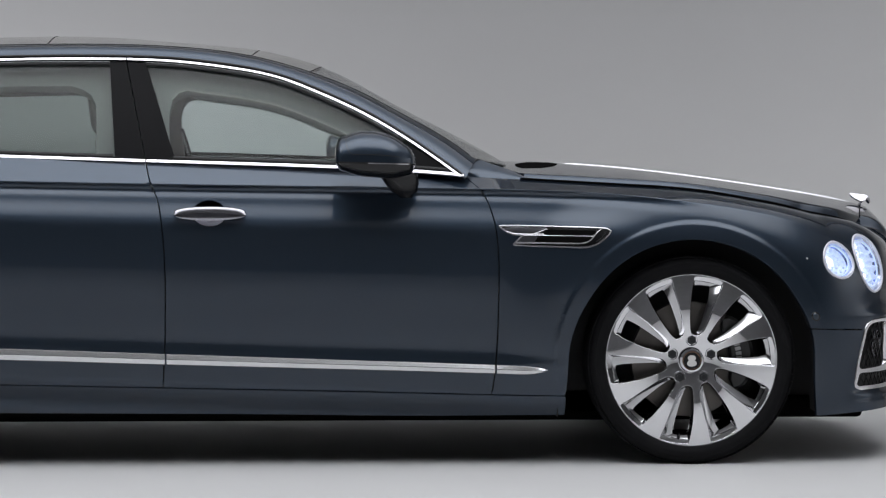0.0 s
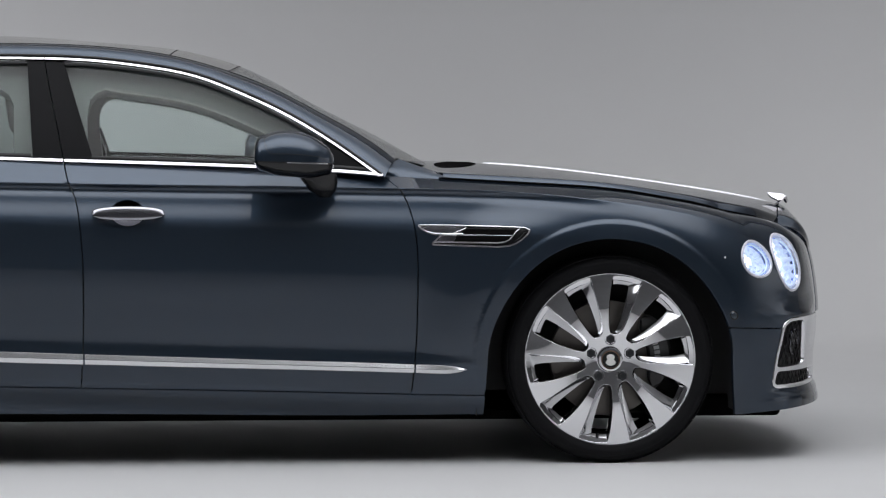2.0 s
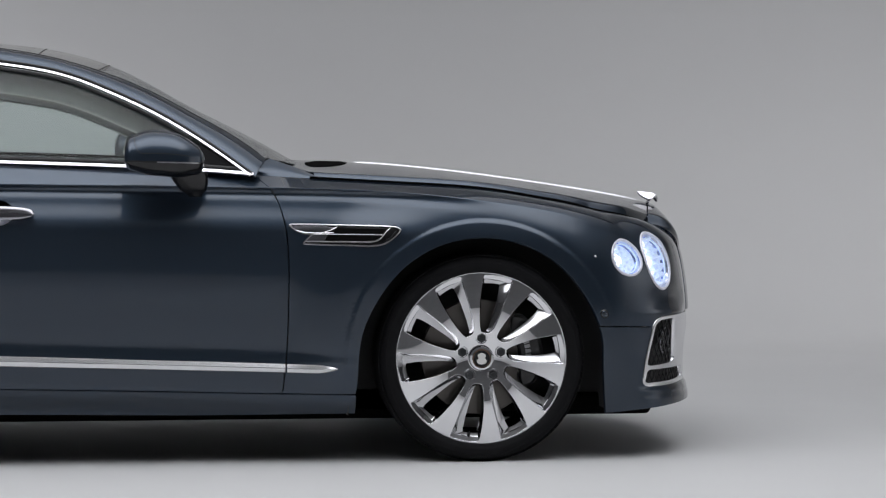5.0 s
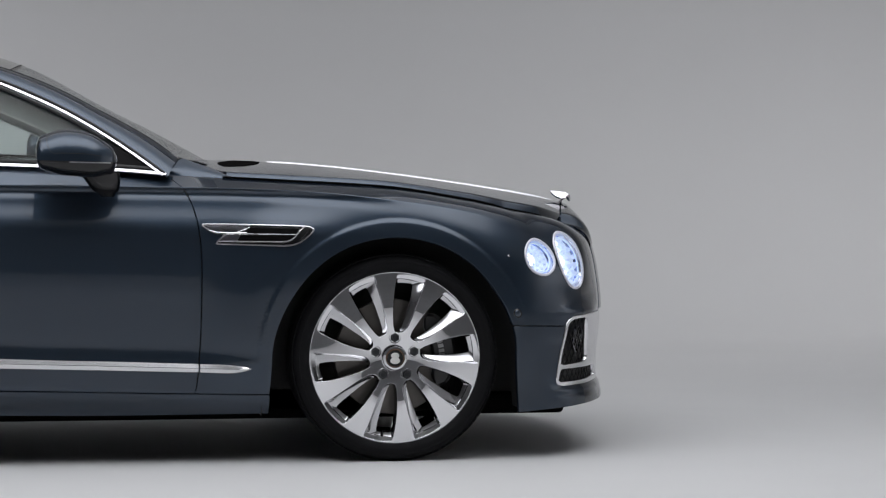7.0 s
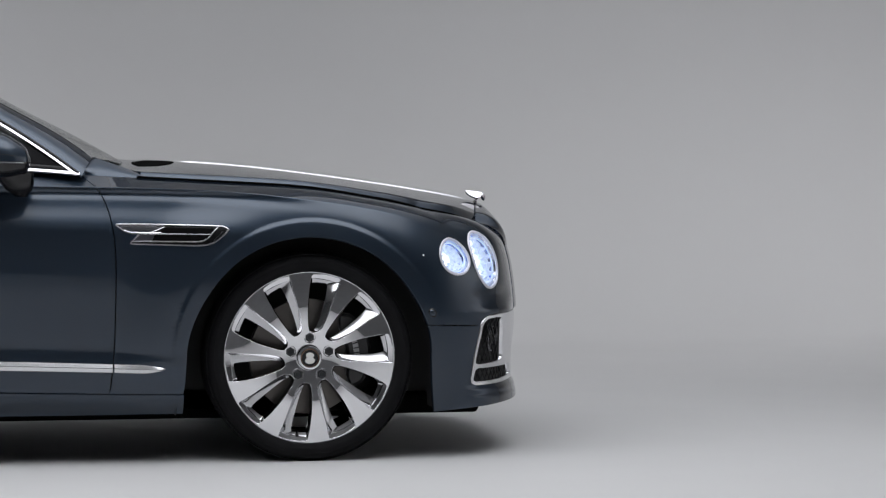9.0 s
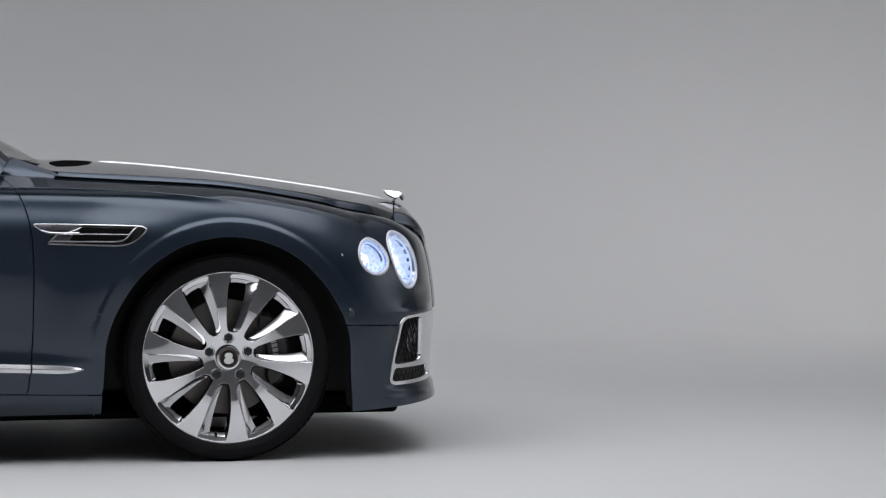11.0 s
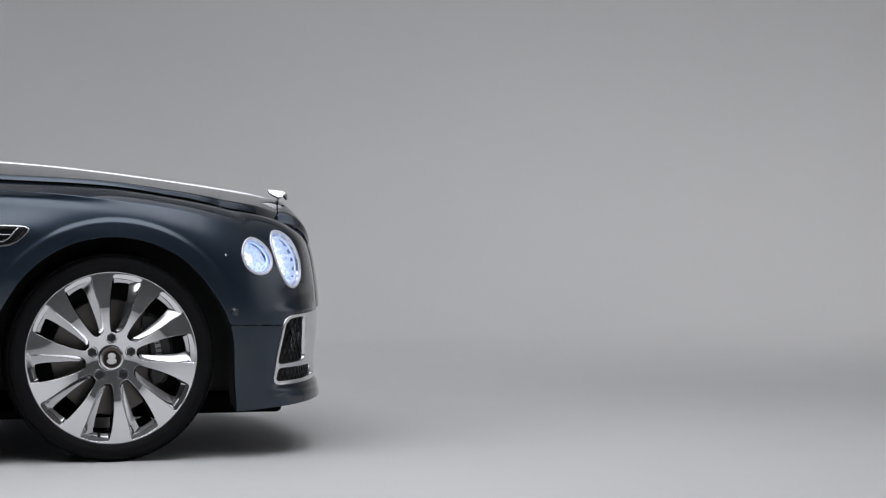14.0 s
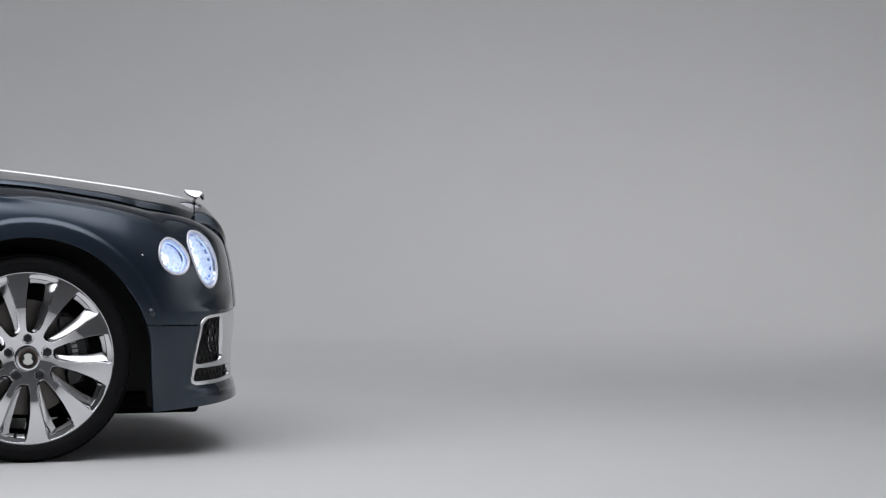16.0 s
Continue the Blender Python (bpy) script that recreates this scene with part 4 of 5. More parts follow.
# side windows
REAR_POST = [(-2.060, 1.412), (-2.004, 1.414), (-1.932, 1.070), (-2.034, 1.074)]
FRONT_POST = [(-1.998, 1.414), (-1.932, 1.408), (-1.824, 1.066), (-1.926, 1.070)]
SAIL = [(-1.020, 1.132), (-0.828, 1.022), (-0.975, 1.030)]
xs = np.linspace(-1.931, -1.022, 40)
FRONT_DLO = [(x, float(c1_z(x)) - 0.006) for x in xs] + [(-0.978, 1.032)] + [(x, float(belt_z(x)) + 0.004) for x in np.linspace(-0.985, -1.822, 25)]
xs = np.linspace(-3.62, -2.062, 40)
REAR_DLO = [(x, float(c1_z(x)) - 0.006) for x in xs] + [(x, float(belt_z(x)) + 0.004) for x in np.linspace(-2.036, -3.75, 30)]
GXX, GZZ = np.arange(-3.8, -0.7, 0.05), np.arange(1.0, 1.45, 0.05)


def inset(d):
    def fn(x, z):
        p = cabin(x, z)
        p[..., 1] += d
        return p
    return fn


def pane(name, poly, door):
    o = panel(name, inset(0.010), poly, GXX, GZZ, GLASS, door, "clear green-tinted side window glass", lip=0)
    o.visible_shadow = False
    return o


pane("window_glass", FRONT_DLO, front_door)
pane("window_glass", REAR_DLO, rear_door)
for nm, poly, door in (("door_post", REAR_POST, rear_door), ("door_post", FRONT_POST, front_door), ("mirror_sail", SAIL, front_door)):
    panel(nm, inset(0.002), poly, GXX, GZZ, POST, door, "satin black post cover", lip=0.012)


def upper_line(a, b, d=0.0, n=60):
    return [(float(x), float(c1_z(x)) + d) for x in np.linspace(a, b, n)]


def belt_line(a, b, d=0.0, n=40):
    return [(float(x), float(belt_z(x)) + d) for x in np.linspace(a, b, n)]


trim_on("window_trim", cabin, upper_line(-1.999, -0.816), ramp(0.0130, 0.0062), CHROME, front_door, label="bright chrome window surround")
trim_on("window_trim", cabin, upper_line(-3.80, -2.004), ramp(0.0130, 0.0062), CHROME, rear_door, label="bright chrome window surround")
trim_on("belt_trim", cabin, belt_line(-1.924, -0.806), ramp(0.0140, 0.0072), CHROME, front_door, label="bright chrome belt strip")
trim_on("belt_trim", cabin, belt_line(-3.80, -1.929), ramp(0.0140, 0.0072), CHROME, rear_door, label="bright chrome belt strip")
for a, b, dr in ((-1.93, -1.02, front_door), (-3.62, -2.062, rear_door)):
    trim_on("window_seal", cabin, upper_line(a, b, -0.0155), bar(0.012, 0.003), TRIM, dr)
    trim_on("window_seal", cabin, upper_line(a, b, -0.0118), bar(0.003, 0.006), SATIN, dr)
for a, b, dr in ((-1.83, -0.84, front_door), (-3.75, -2.04, rear_door)):
    trim_on("window_seal", cabin, belt_line(a, b, 0.015), bar(0.014, 0.004), TRIM, dr)
trim_on("rail_seal", cant, [(x, 0.01) for x in np.linspace(-4.0, -0.81, 80)], bar(0.008, 0.003), TRIM, car)
for x in (-2.2875, -1.5575, -1.3475):
    both(trim_on("roof_joint", roof, [(x, v) for v in np.linspace(0.01, 1, 20)], bar(0.006, 0.0015), TRIM, car))
trim_on("roof_seal", roof, [(x, 0.004) for x in np.linspace(-4.0, -0.78, 80)], bar(0.007, 0.002), TRIM, car)


# bright strip low on the doors and the fender
def strip(a, b, parent, tip=False):
    ss = np.linspace(a, b, 40)
    V, F = [], []
    for s in ss:
        zt = float(strip_top(s))
        h, k = 0.040 + (s + 2.43) / 1.72 * -0.009, 0.0
        if tip:
            k = max(0.0, (s - (b - 0.09)) / 0.09)
            zb = zt - h * (1 - 0.60 * k ** 2.2)
            zt = zt - 0.32 * h * k ** 2
        else:
            zb = zt - h
        mid = zt * 0.52 + zb * 0.48
        for z, o in ((zt + 0.001, -0.006), (zt, 0.0038), (zt - 0.0006, 0.0046), (mid + 0.001, 0.011), (mid - 0.001, 0.0115), (zb + 0.002, 0.0065), (zb, 0.004), (zb - 0.001, -0.006)):
            p = body(np.array([s]), np.array([float(q_of(s, z))]))[0]
            V.append((p[0], p[1] - o * (1 - 0.75 * k ** 3), p[2]))
    for i in range(len(ss) - 1):
        for j in range(7):
            F.append((i * 8 + j, (i + 1) * 8 + j, (i + 1) * 8 + j + 1, i * 8 + j + 1))
    F += [tuple(range(8)), tuple(range((len(ss) - 1) * 8, len(ss) * 8))]
    bm = bmesh.new()
    vs = [bm.verts.new(v) for v in V]
    for f in F:
        bm.faces.new([vs[i] for i in f])
    part("side_strip", bm, SATIN, parent, "bright metal side strip", 8)


strip(-1.852, -0.6985, front_door)
strip(-2.70, -1.858, rear_door)
strip(-0.6925, -0.514, front_fender, True)

# door handle with its cup, one recess split into two dishes
def cup_dish(fn, ring, depth, steps, name, material, parent, label="", power=2.0):
    P, N = skin(fn, ring)
    c, n = P.mean(0), N.mean(0)
    V, F, k = [], [], len(P)
    for i in range(steps + 1):
        t = i / steps
        r = math.cos(t * math.pi / 2)
        V += [tuple(c + (p - c) * max(r, 0.02) - n * depth * math.sin(t * math.pi / 2) - n * 0.001) for p in P]
    for i in range(steps):
        for j in range(k):
            F.append((i * k + j, i * k + (j + 1) % k, (i + 1) * k + (j + 1) % k, (i + 1) * k + j))
    o = link(name, V, F, material, parent, label)
    return o


# Black dish for the cup's shaded top, pale bowl for its lit bottom.
cup_dish(body, CUP, 0.032, 10, "handle_cup", VOID, front_door, "finger recess with its shade in the black")
LOW_CUP = [(-1.702 + 0.052 * math.cos(a), float(q_of(-1.702, 0.858 + 0.0335 * math.sin(a)))) for a in np.linspace(0, 2 * math.pi, 32, endpoint=False)]
cup_dish(body, LOW_CUP, 0.011, 10, "handle_bowl", LAMPRING, front_door, "lower half of the recess, reflected light in its pale colour")


def blob(cx, cy, cz, ax, ay, az, n1=24, n2=14, e=1.0, f=None):
    """A rounded body with tapering ends along x."""
    bm = bmesh.new()
    rows = []
    for i in range(n1 + 1):
        u = math.pi * i / n1
        x, r = -math.cos(u), max(math.sin(u), 0.001) ** e
        row = []
        for j in range(n2):
            v = 2 * math.pi * j / n2
            p = Vector((cx + ax * x, cy + ay * r * math.cos(v), cz + az * r * math.sin(v)))
            row.append(bm.verts.new(f(p, x, v) if f else p))
        rows.append(row)
    for a, b in zip(rows, rows[1:]):
        for j in range(n2):
            bm.faces.new((a[j], a[(j + 1) % n2], b[(j + 1) % n2], b[j]))
    bm.faces.new(rows[0])
    bm.faces.new(rows[-1])
    return bm


def grip_face(p, x, v):
    """Flatten the grip's outer face to a nearly upright plane."""
    c, s = math.cos(v), math.sin(v)
    r = max(1 - x * x, 0.0001) ** 0.36
    return Vector((p.x, -0.958 + 0.019 * r * math.copysign(abs(c) ** 0.30, c) + 0.0050 * s, 0.8800 + 0.0250 * r * math.copysign(abs(s) ** 1.0, s)))


part("handle_grip", blob(-1.700, -0.958, 0.8815, 0.126, 0.017, 0.0195, 36, 28, 0.75, grip_face), DARKCHROME, front_door, "chromed door handle grip")
panel("handle_surround", lambda s, q: body(s, q) + np.array([0, -0.0012, 0]), [(-1.700 + 0.1265 * math.cos(a), float(q_of(-1.70, 0.8805 + 0.022 * math.sin(a) * abs(math.sin(a)) ** -0.3))) for a in np.linspace(0.05, 2 * math.pi + 0.05, 60, endpoint=False)],
      np.arange(-1.85, -1.5, 0.02), np.arange(0.7, 1, 0.02), TRIM, front_door, holes=[CUP], lip=0)
part("rear_handle_grip", blob(-2.92, -0.960, 0.895, 0.126, 0.019, 0.0125, 36, 20, 0.75), CHROME, rear_door, "chromed door handle grip")

# fender vent: drawn in thirds of a drawing unit from its rear tip
def vent_at(*pts):
    return [(-0.689 + (x - 35) * 0.000651, 0.8345 - (y - 52) * 0.000651) for x, y in pts]


VENT = vent_at((35, 52), (150, 52), (380, 58), (560, 63), (622, 67), (645, 80), (636, 98), (604, 126), (572, 148), (532, 163), (480, 168), (300, 162), (112, 154), (150, 118), (172, 100), (122, 98), (80, 84))


def lifted(d):
    return lambda s, q: body(s, q) + np.array([0, -d, 0])


def vent():
    gs, gq = np.arange(-0.7, -0.28, 0.02), np.arange(0.6, 0.9, 0.02)

    def plate(name, pts, d, material, lip=0.003, r=0.25, label=""):
        return panel(name, lifted(d), as_q(rounded(vent_at(*pts), 4, r)), gs, gq, material, front_fender, label, lip=lip, step=0.006)

    def rod(name, pts, section, material, out=0.001, label=""):
        P = np.array(as_q(vent_at(*pts)))
        d = np.concatenate([[0], np.cumsum(np.hypot(*np.diff(P, axis=0).T))])
        t = np.linspace(0, d[-1], 40)
        return trim_on(name, body, list(zip(np.interp(t, d, P[:, 0]), np.interp(t, d, P[:, 1]))), section, material, front_fender, label=label, out=out)

    ring = as_q(rounded(VENT, 4, 0.3))
    panel("vent_backing", lifted(0.0012), ring, gs, gq, BLACK, front_fender, "black mesh behind the vent", lip=0)
    trim_on("vent_frame", body, dense(ring, 0.006), bar(0.0076, 0.0052), CHROME, front_fender, True, "chromed vent surround", 0.001)
    plate("vent_blade", ((62, 60), (180, 59), (296, 66), (262, 84), (236, 91), (140, 92), (96, 84)), 0.0032, DARKCHROME)
    plate("vent_blade", ((176, 104), (250, 106), (228, 140), (136, 144)), 0.0026, DARKCHROME)
    plate("vent_gill", ((300, 71), (566, 74), (548, 96), (276, 96)), 0.0024, VOID)
    plate("vent_gill", ((252, 112), (536, 116), (520, 134), (488, 139), (234, 136)), 0.0024, VOID)
    rod("blade_edge", ((80, 82), (124, 94), (200, 97), (284, 97)), bar(0.0048, 0.0055), CHROME)
    rod("blade_edge", ((236, 92), (268, 82), (302, 67)), bar(0.0040, 0.0045), CHROME)
    rod("vent_bar", ((170, 102), (300, 104), (548, 108)), bar(0.0026, 0.0050), CHROME)
    rod("vent_sweep", ((128, 141), (300, 144), (470, 147), (512, 141), (540, 124), (556, 104), (574, 84), (590, 73)), bar(0.0066, 0.0052), SATIN, label="chromed sweep inside the vent")
    rod("vent_sweep", ((566, 140), (596, 116), (618, 90)), bar(0.0060, 0.0040), BLACKBAR)


vent()

# parking sensor and marker on the fender corner
def button(s, z, r, name, material, h=0.002):
    ring = [(s + r * math.cos(a), float(q_of(s, z + r * math.sin(a)))) for a in np.linspace(0, 2 * math.pi, 24, endpoint=False)]
    P, N = skin(body, ring)
    c, n = P.mean(0), N.mean(0)
    V = [*(P + N * -0.002), *(c + (P - c) * 0.96 + n * h), tuple(c + n * (h + 0.0006))]
    F = [(i, (i + 1) % 24, 24 + (i + 1) % 24, 24 + i) for i in range(24)] + [(24 + i, 24 + (i + 1) % 24, 48) for i in range(24)]
    return link(name, V, F, material, front_fender)


button(0.437, 0.514, 0.0165, "sensor_ring", BLACK, 0.001)
button(0.437, 0.514, 0.0120, "parking_sensor", PAINT, 0.0016)
button(0.413, 0.719, 0.0035, "washer_cap", SATIN, 0.002)


# ---- headlamps ----
def lamp(ring, r, name, kind):
    P, N = skin(body, ring)
    k = len(P)
    c, n = P.mean(0), N.mean(0)
    n /= np.linalg.norm(n)
    hold = new(name)
    hold.parent = car
    tagged(hold, "round crystal headlamp, lit cool white")
    sweep("lamp_ring", P + N * 0.001, bar(0.0095, 0.004), LAMPRING, hold, "bright lamp surround", True, N)
    P2 = c + (P - c) * 0.955
    for i, (sc0, sc1, d0, d1, m) in enumerate(((1.0, 0.93, 0.0, 0.012, CHROME), (0.93, 0.82, 0.012, 0.022, BLUE_RING), (0.82, 0.5, 0.022, 0.040, LAMPBOWL), (0.5, 0.02, 0.040, 0.046, LAMPBOWL))):
        V = [*(c + (P2 - c) * sc0 - n * d0), *(c + (P2 - c) * sc1 - n * d1)]
        link("reflector", V, [(j, (j + 1) % k, k + (j + 1) % k, k + j) for j in range(k)], m, hold)
    # lens
    V, F, st = [], [], 6
    for i in range(st + 1):
        t = i / st * math.pi / 2
        V += [tuple(c + (p - c) * max(math.cos(t), 0.01) + n * (0.012 * math.sin(t) + 0.001)) for p in P2]
    for i in range(st):
        F += [(i * k + j, i * k + (j + 1) % k, (i + 1) * k + (j + 1) % k, (i + 1) * k + j) for j in range(k)]
    le = link("lens", V, F, LENS, hold)
    le.visible_shadow = False
    # crystal cuts: small pyramids in rings, each turned a little
    a1 = np.cross(n, (0, 0, 1.0))
    a1 /= np.linalg.norm(a1)
    a2 = np.cross(a1, n)
    rng = random.Random(5 if kind else 9)
    SHIFT = -1.0 if a1[0] > 0 else 1.0
    bm = bmesh.new()
    for row, cnt in (((0.34, 7), (0.62, 12), (0.84, 17)) if kind else ((0.35, 7), (0.62, 11))):
        for j in range(cnt):
            a = 2 * math.pi * (j + 0.5 * (row > 0.4)) / cnt
            m = c + (a1 * math.cos(a) + a2 * math.sin(a)) * r * row - n * (0.030 - 0.016 * row)
            s = r * (0.15 if kind else 0.11)
            tilt = [rng.uniform(-0.4, 0.4) for _ in range(2)]
            top = bm.verts.new(m + n * s * 1.1 + (a1 * tilt[0] + a2 * tilt[1]) * s)
            rad, tan = a1 * math.cos(a) + a2 * math.sin(a), -a1 * math.sin(a) + a2 * math.cos(a)
            b = [bm.verts.new(m + (rad * x + tan * y) * s) for x, y in ((1.1, 0), (0, 0.95), (-1.1, 0), (0, -0.95))]
            for i in range(4):
                bm.faces.new((b[i], b[(i + 1) % 4], top))
    part("crystal", bm, CRYSTAL, hold, "cut crystal light guide", 5)
    if kind:
        # upright row of bright cut wedges
        for j in range(6):
            z = (j - 2.5) * r * 0.27
            o = c + SHIFT * a1 * r * 0.30 + a2 * z - n * 0.012
            b = bmesh.new()
            w = r * (0.34 if j % 2 else 0.22)
            q = [o + a2 * r * 0.11 + SHIFT * a1 * r * 0.05, o - a2 * r * 0.12, o - SHIFT * a1 * w + a2 * r * 0.03 - n * 0.008, o - n * 0.02]
            vs = [b.verts.new(p) for p in q]
            for f in ((0, 1, 2), (0, 2, 3), (1, 3, 2), (0, 3, 1)):
                b.faces.new([vs[k2] for k2 in f])
            part("crystal_wedge", b, LEDCORE, hold, sharp=5)
    # projector
    m = Matrix.Translation(c - n * 0.034 + (np.array([0, 0, 0]) if kind else SHIFT * a1 * r * 0.30)) @ Vector(n).to_track_quat("-Y", "Z").to_matrix().to_4x4()
    w = 0.5 if kind else 1.35
    b = lathe([(0.0001, -0.016), (r * 0.16 * w, -0.013), (r * 0.27 * w, -0.003), (r * 0.29 * w, 0.010)], 24)
    bmesh.ops.transform(b, matrix=m, verts=b.verts)
    part("projector", b, LEDCORE, hold, "glowing projector lens")
    # daylight guide round the rim
    sweep("light_ring", c + (P2 - c) * 0.86 - n * 0.010, [(-0.0025, -0.002), (-0.0025, 0.002), (0.0025, 0.002), (0.0025, -0.002)], LED, hold, "", True, N)
    return hold


near_lamps = [lamp(OUTER_LAMP, 0.066, "outer_headlamp", 0), lamp(INNER_LAMP, 0.104, "inner_headlamp", 1)]

# ---- bumper intake ----
def out_skin(d):
    def fn(s, q):
        p = body(s, q)
        n = tangent_normals(body, s, q)
        return p + n * d
    return fn


UP_H, LOW_H = as_q(rounded(UPPER_IN)), as_q(rounded(LOWER_IN))
panel("intake_frame", out_skin(0.004), as_q(rounded(FRAME)), np.arange(0.6, 1.2, 0.02), np.arange(-0.3, 0.6, 0.03), SATIN, front_bumper, "satin bright intake surround", holes=[UP_H, LOW_H], lip=0.016)


def backing(s, q):
    return out_skin(-0.045)(s, q)


panel("intake_back", backing, as_q(rounded(FRAME)), np.arange(0.6, 1.2, 0.03), np.arange(-0.3, 0.6, 0.04), UNDER, front_bumper, lip=0)


def grid_mesh(s0, s1, z0, z1, poly, pitch):
    """Diamond mesh bars, clipped to the opening."""
    k = 0
    for sgn in (-1, 1):
        for off in np.arange(s0 - (z1 - z0), s1 + (z1 - z0), pitch):
            zz = np.linspace(z0, z1, 40)
            ss = off + sgn * (zz - (z0 + z1) / 2) * 0.75
            qq = q_of(ss, zz)
            ok = inside(ss, qq, poly)
            if ok.sum() < 3:
                continue
            idx = np.where(ok)[0]
            idx = idx[(idx >= idx[0]) & (idx <= idx[-1])]
            pts = list(zip(ss[idx], qq[idx]))
            trim_on("mesh_bar", out_skin(-0.012 - 0.003 * (sgn > 0)), pts, [(-0.002, -0.002), (-0.002, 0.0015), (0.002, 0.0015), (0.002, -0.002)], BLACKBAR, front_bumper)
            k += 1


grid_mesh(0.62, 0.86, 0.315, 0.49, UP_H, 0.034)
grid_mesh(0.62, 1.0, 0.255, 0.31, LOW_H, 0.034)
# round lamp behind the upper mesh
P, N = skin(out_skin(-0.02), [(0.775 + 0.036 * math.cos(a), float(q_of(0.775, 0.405 + 0.045 * math.sin(a)))) for a in np.linspace(0, 2 * math.pi, 32, endpoint=False)])
sweep("intake_lamp_ring", P, bar(0.006, 0.006), DARKCHROME, front_bumper, "", True, N)
c = P.mean(0)
link("intake_lamp", [*(c + (P - c) * 0.97), tuple(c)], [(i, (i + 1) % 32, 32) for i in range(32)], BLACK, front_bumper, "dark round lamp in the intake")

# ---- grille ----
for sgn in (1, -1):
    for i in range(9):
        s = NOSE_S - 0.02 - i * 0.033
        P = [tuple(grille_skin(np.array([s]), np.array([float(q_of(s, z))]))[0] * (1, sgn, 1) - (0.008, 0, 0)) for z in np.linspace(0.545, 0.708, 12)]
        sweep("grille_vane", P, bar(0.008, 0.014), CHROME, car, up=(1, 0, 0))
P = [grille_skin(np.array([s]), np.array([float(q_of(s, z))]))[0] - (0.05, 0, 0) for z in (0.53, 0.73) for s in np.linspace(1.14, NOSE_C, 12)]
o = link("grille_back", P, [(i, i + 1, 13 + i, 12 + i) for i in range(11)], UNDER, car)
both(o)

# ---- bonnet fittings ----
# Raised black strip stands in for the shade inside the shut line.
trim_on("bonnet_seal", body, [(s, float(top_q(s)) - 0.001) for s in np.linspace(-0.60, 1.09, 120)], bar(0.0050, 0.0078, 0.8), VOID, car, "black strip drawn for the dark gap beside the bonnet")
xs = np.linspace(-0.370, 0.735, 60)
P = [(x, 0.0, float(bonnet_mid(x)) + 0.0005) for x in xs]
wd = [min(1.0, (x + 0.375) / 0.05, (0.745 - x) / 0.10) for x in xs]
V, F = [], []
for (x, y, z), k in zip(P, wd):
    V += [(x, -0.0075 * k, z - 0.003), (x, -0.0050 * k, z + 0.0020 * k), (x, 0, z + 0.0048 * k), (x, 0.0050 * k, z + 0.0020 * k), (x, 0.0075 * k, z - 0.003)]
for i in range(59):
    F += [(i * 5 + j, (i + 1) * 5 + j, (i + 1) * 5 + j + 1, i * 5 + j + 1) for j in range(4)]
link("bonnet_spine", V, F, SPINE, car, "polished chrome bonnet spine")


def on_bonnet(d):
    def fn(s, v):
        p = bonnet(s, v)
        p[..., 2] += d
        return p
    return fn


vent_pts = [(-0.495, 0.42), (-0.455, 0.47), (-0.425, 0.63), (-0.41, 0.86), (-0.43, 0.95), (-0.50, 0.945), (-0.51, 0.72)]
# Flat black sheet laid on for the dark of the vent's opening.
bv = panel("bonnet_vent", on_bonnet(0.0015), rounded(vent_pts, 4, 0.3), np.arange(-0.7, -0.4, 0.02), np.arange(0.2, 1, 0.05), VOID, car, "flat black sheet for the bonnet vent opening", lip=0)
both(bv)


def mascot():
    bm = bmesh.new()

    def slab(pts, thick):
        """A plate from its outer face: the points carry x, y and z; the back lies lower by thick."""
        top = [bm.verts.new(p) for p in pts]
        low = [bm.verts.new((x, y * 0.55, z - thick)) for x, y, z in pts]
        bm.faces.new(top)
        bm.faces.new(low[::-1])
        for k in range(len(pts)):
            n = (k + 1) % len(pts)
            bm.faces.new((top[n], top[k], low[k], low[n]))

    def add(b):
        me = bpy.data.meshes.new("tmp")
        b.to_mesh(me)
        b.free()
        bm.from_mesh(me)
        bpy.data.meshes.remove(me)

    for sg in (-1, 1):
        # swept wing: an upper feathered plate, a folded lower one and the tip
        slab([(x, sg * y, z) for x, y, z in ((0.7300, 0.004, 0.9300), (0.7600, 0.003, 0.9275), (0.7900, 0.003, 0.9240), (0.8000, 0.012, 0.9170), (0.7860, 0.023, 0.9035), (0.7690, 0.026, 0.9010), (0.7520, 0.020, 0.9080), (0.7380, 0.011, 0.9175))], 0.004)
        slab([(x, sg * y, z) for x, y, z in ((0.7880, 0.021, 0.9100), (0.8010, 0.011, 0.9160), (0.8060, 0.012, 0.9100), (0.7990, 0.022, 0.9020))], 0.004)
        slab([(x, sg * y, z) for x, y, z in ((0.7240, 0.003, 0.8790), (0.7480, 0.003, 0.8765), (0.7780, 0.004, 0.8710), (0.7800, 0.013, 0.8585), (0.7560, 0.016, 0.8580), (0.7380, 0.012, 0.8665))], 0.012)
    add(blob(0, 0, 0, 0.017, 0.010, 0.008, 14, 12, 0.6, lambda p, x, v: pose(0.799, 0, 0.905, 0, 62, 0) @ p))
    add(blob(0, 0, 0, 0.021, 0.006, 0.0055, 12, 10, 0.7, lambda p, x, v: pose(0.769, 0, 0.887, 0, -42, 0) @ p))
    return part("bonnet_mascot", bm, CHROME, None, "", 25)


bonnet_mascot = tagged(mascot(), "small polished chrome winged mascot on the bonnet", "mascot")
bonnet_mascot.location.z = RIDE


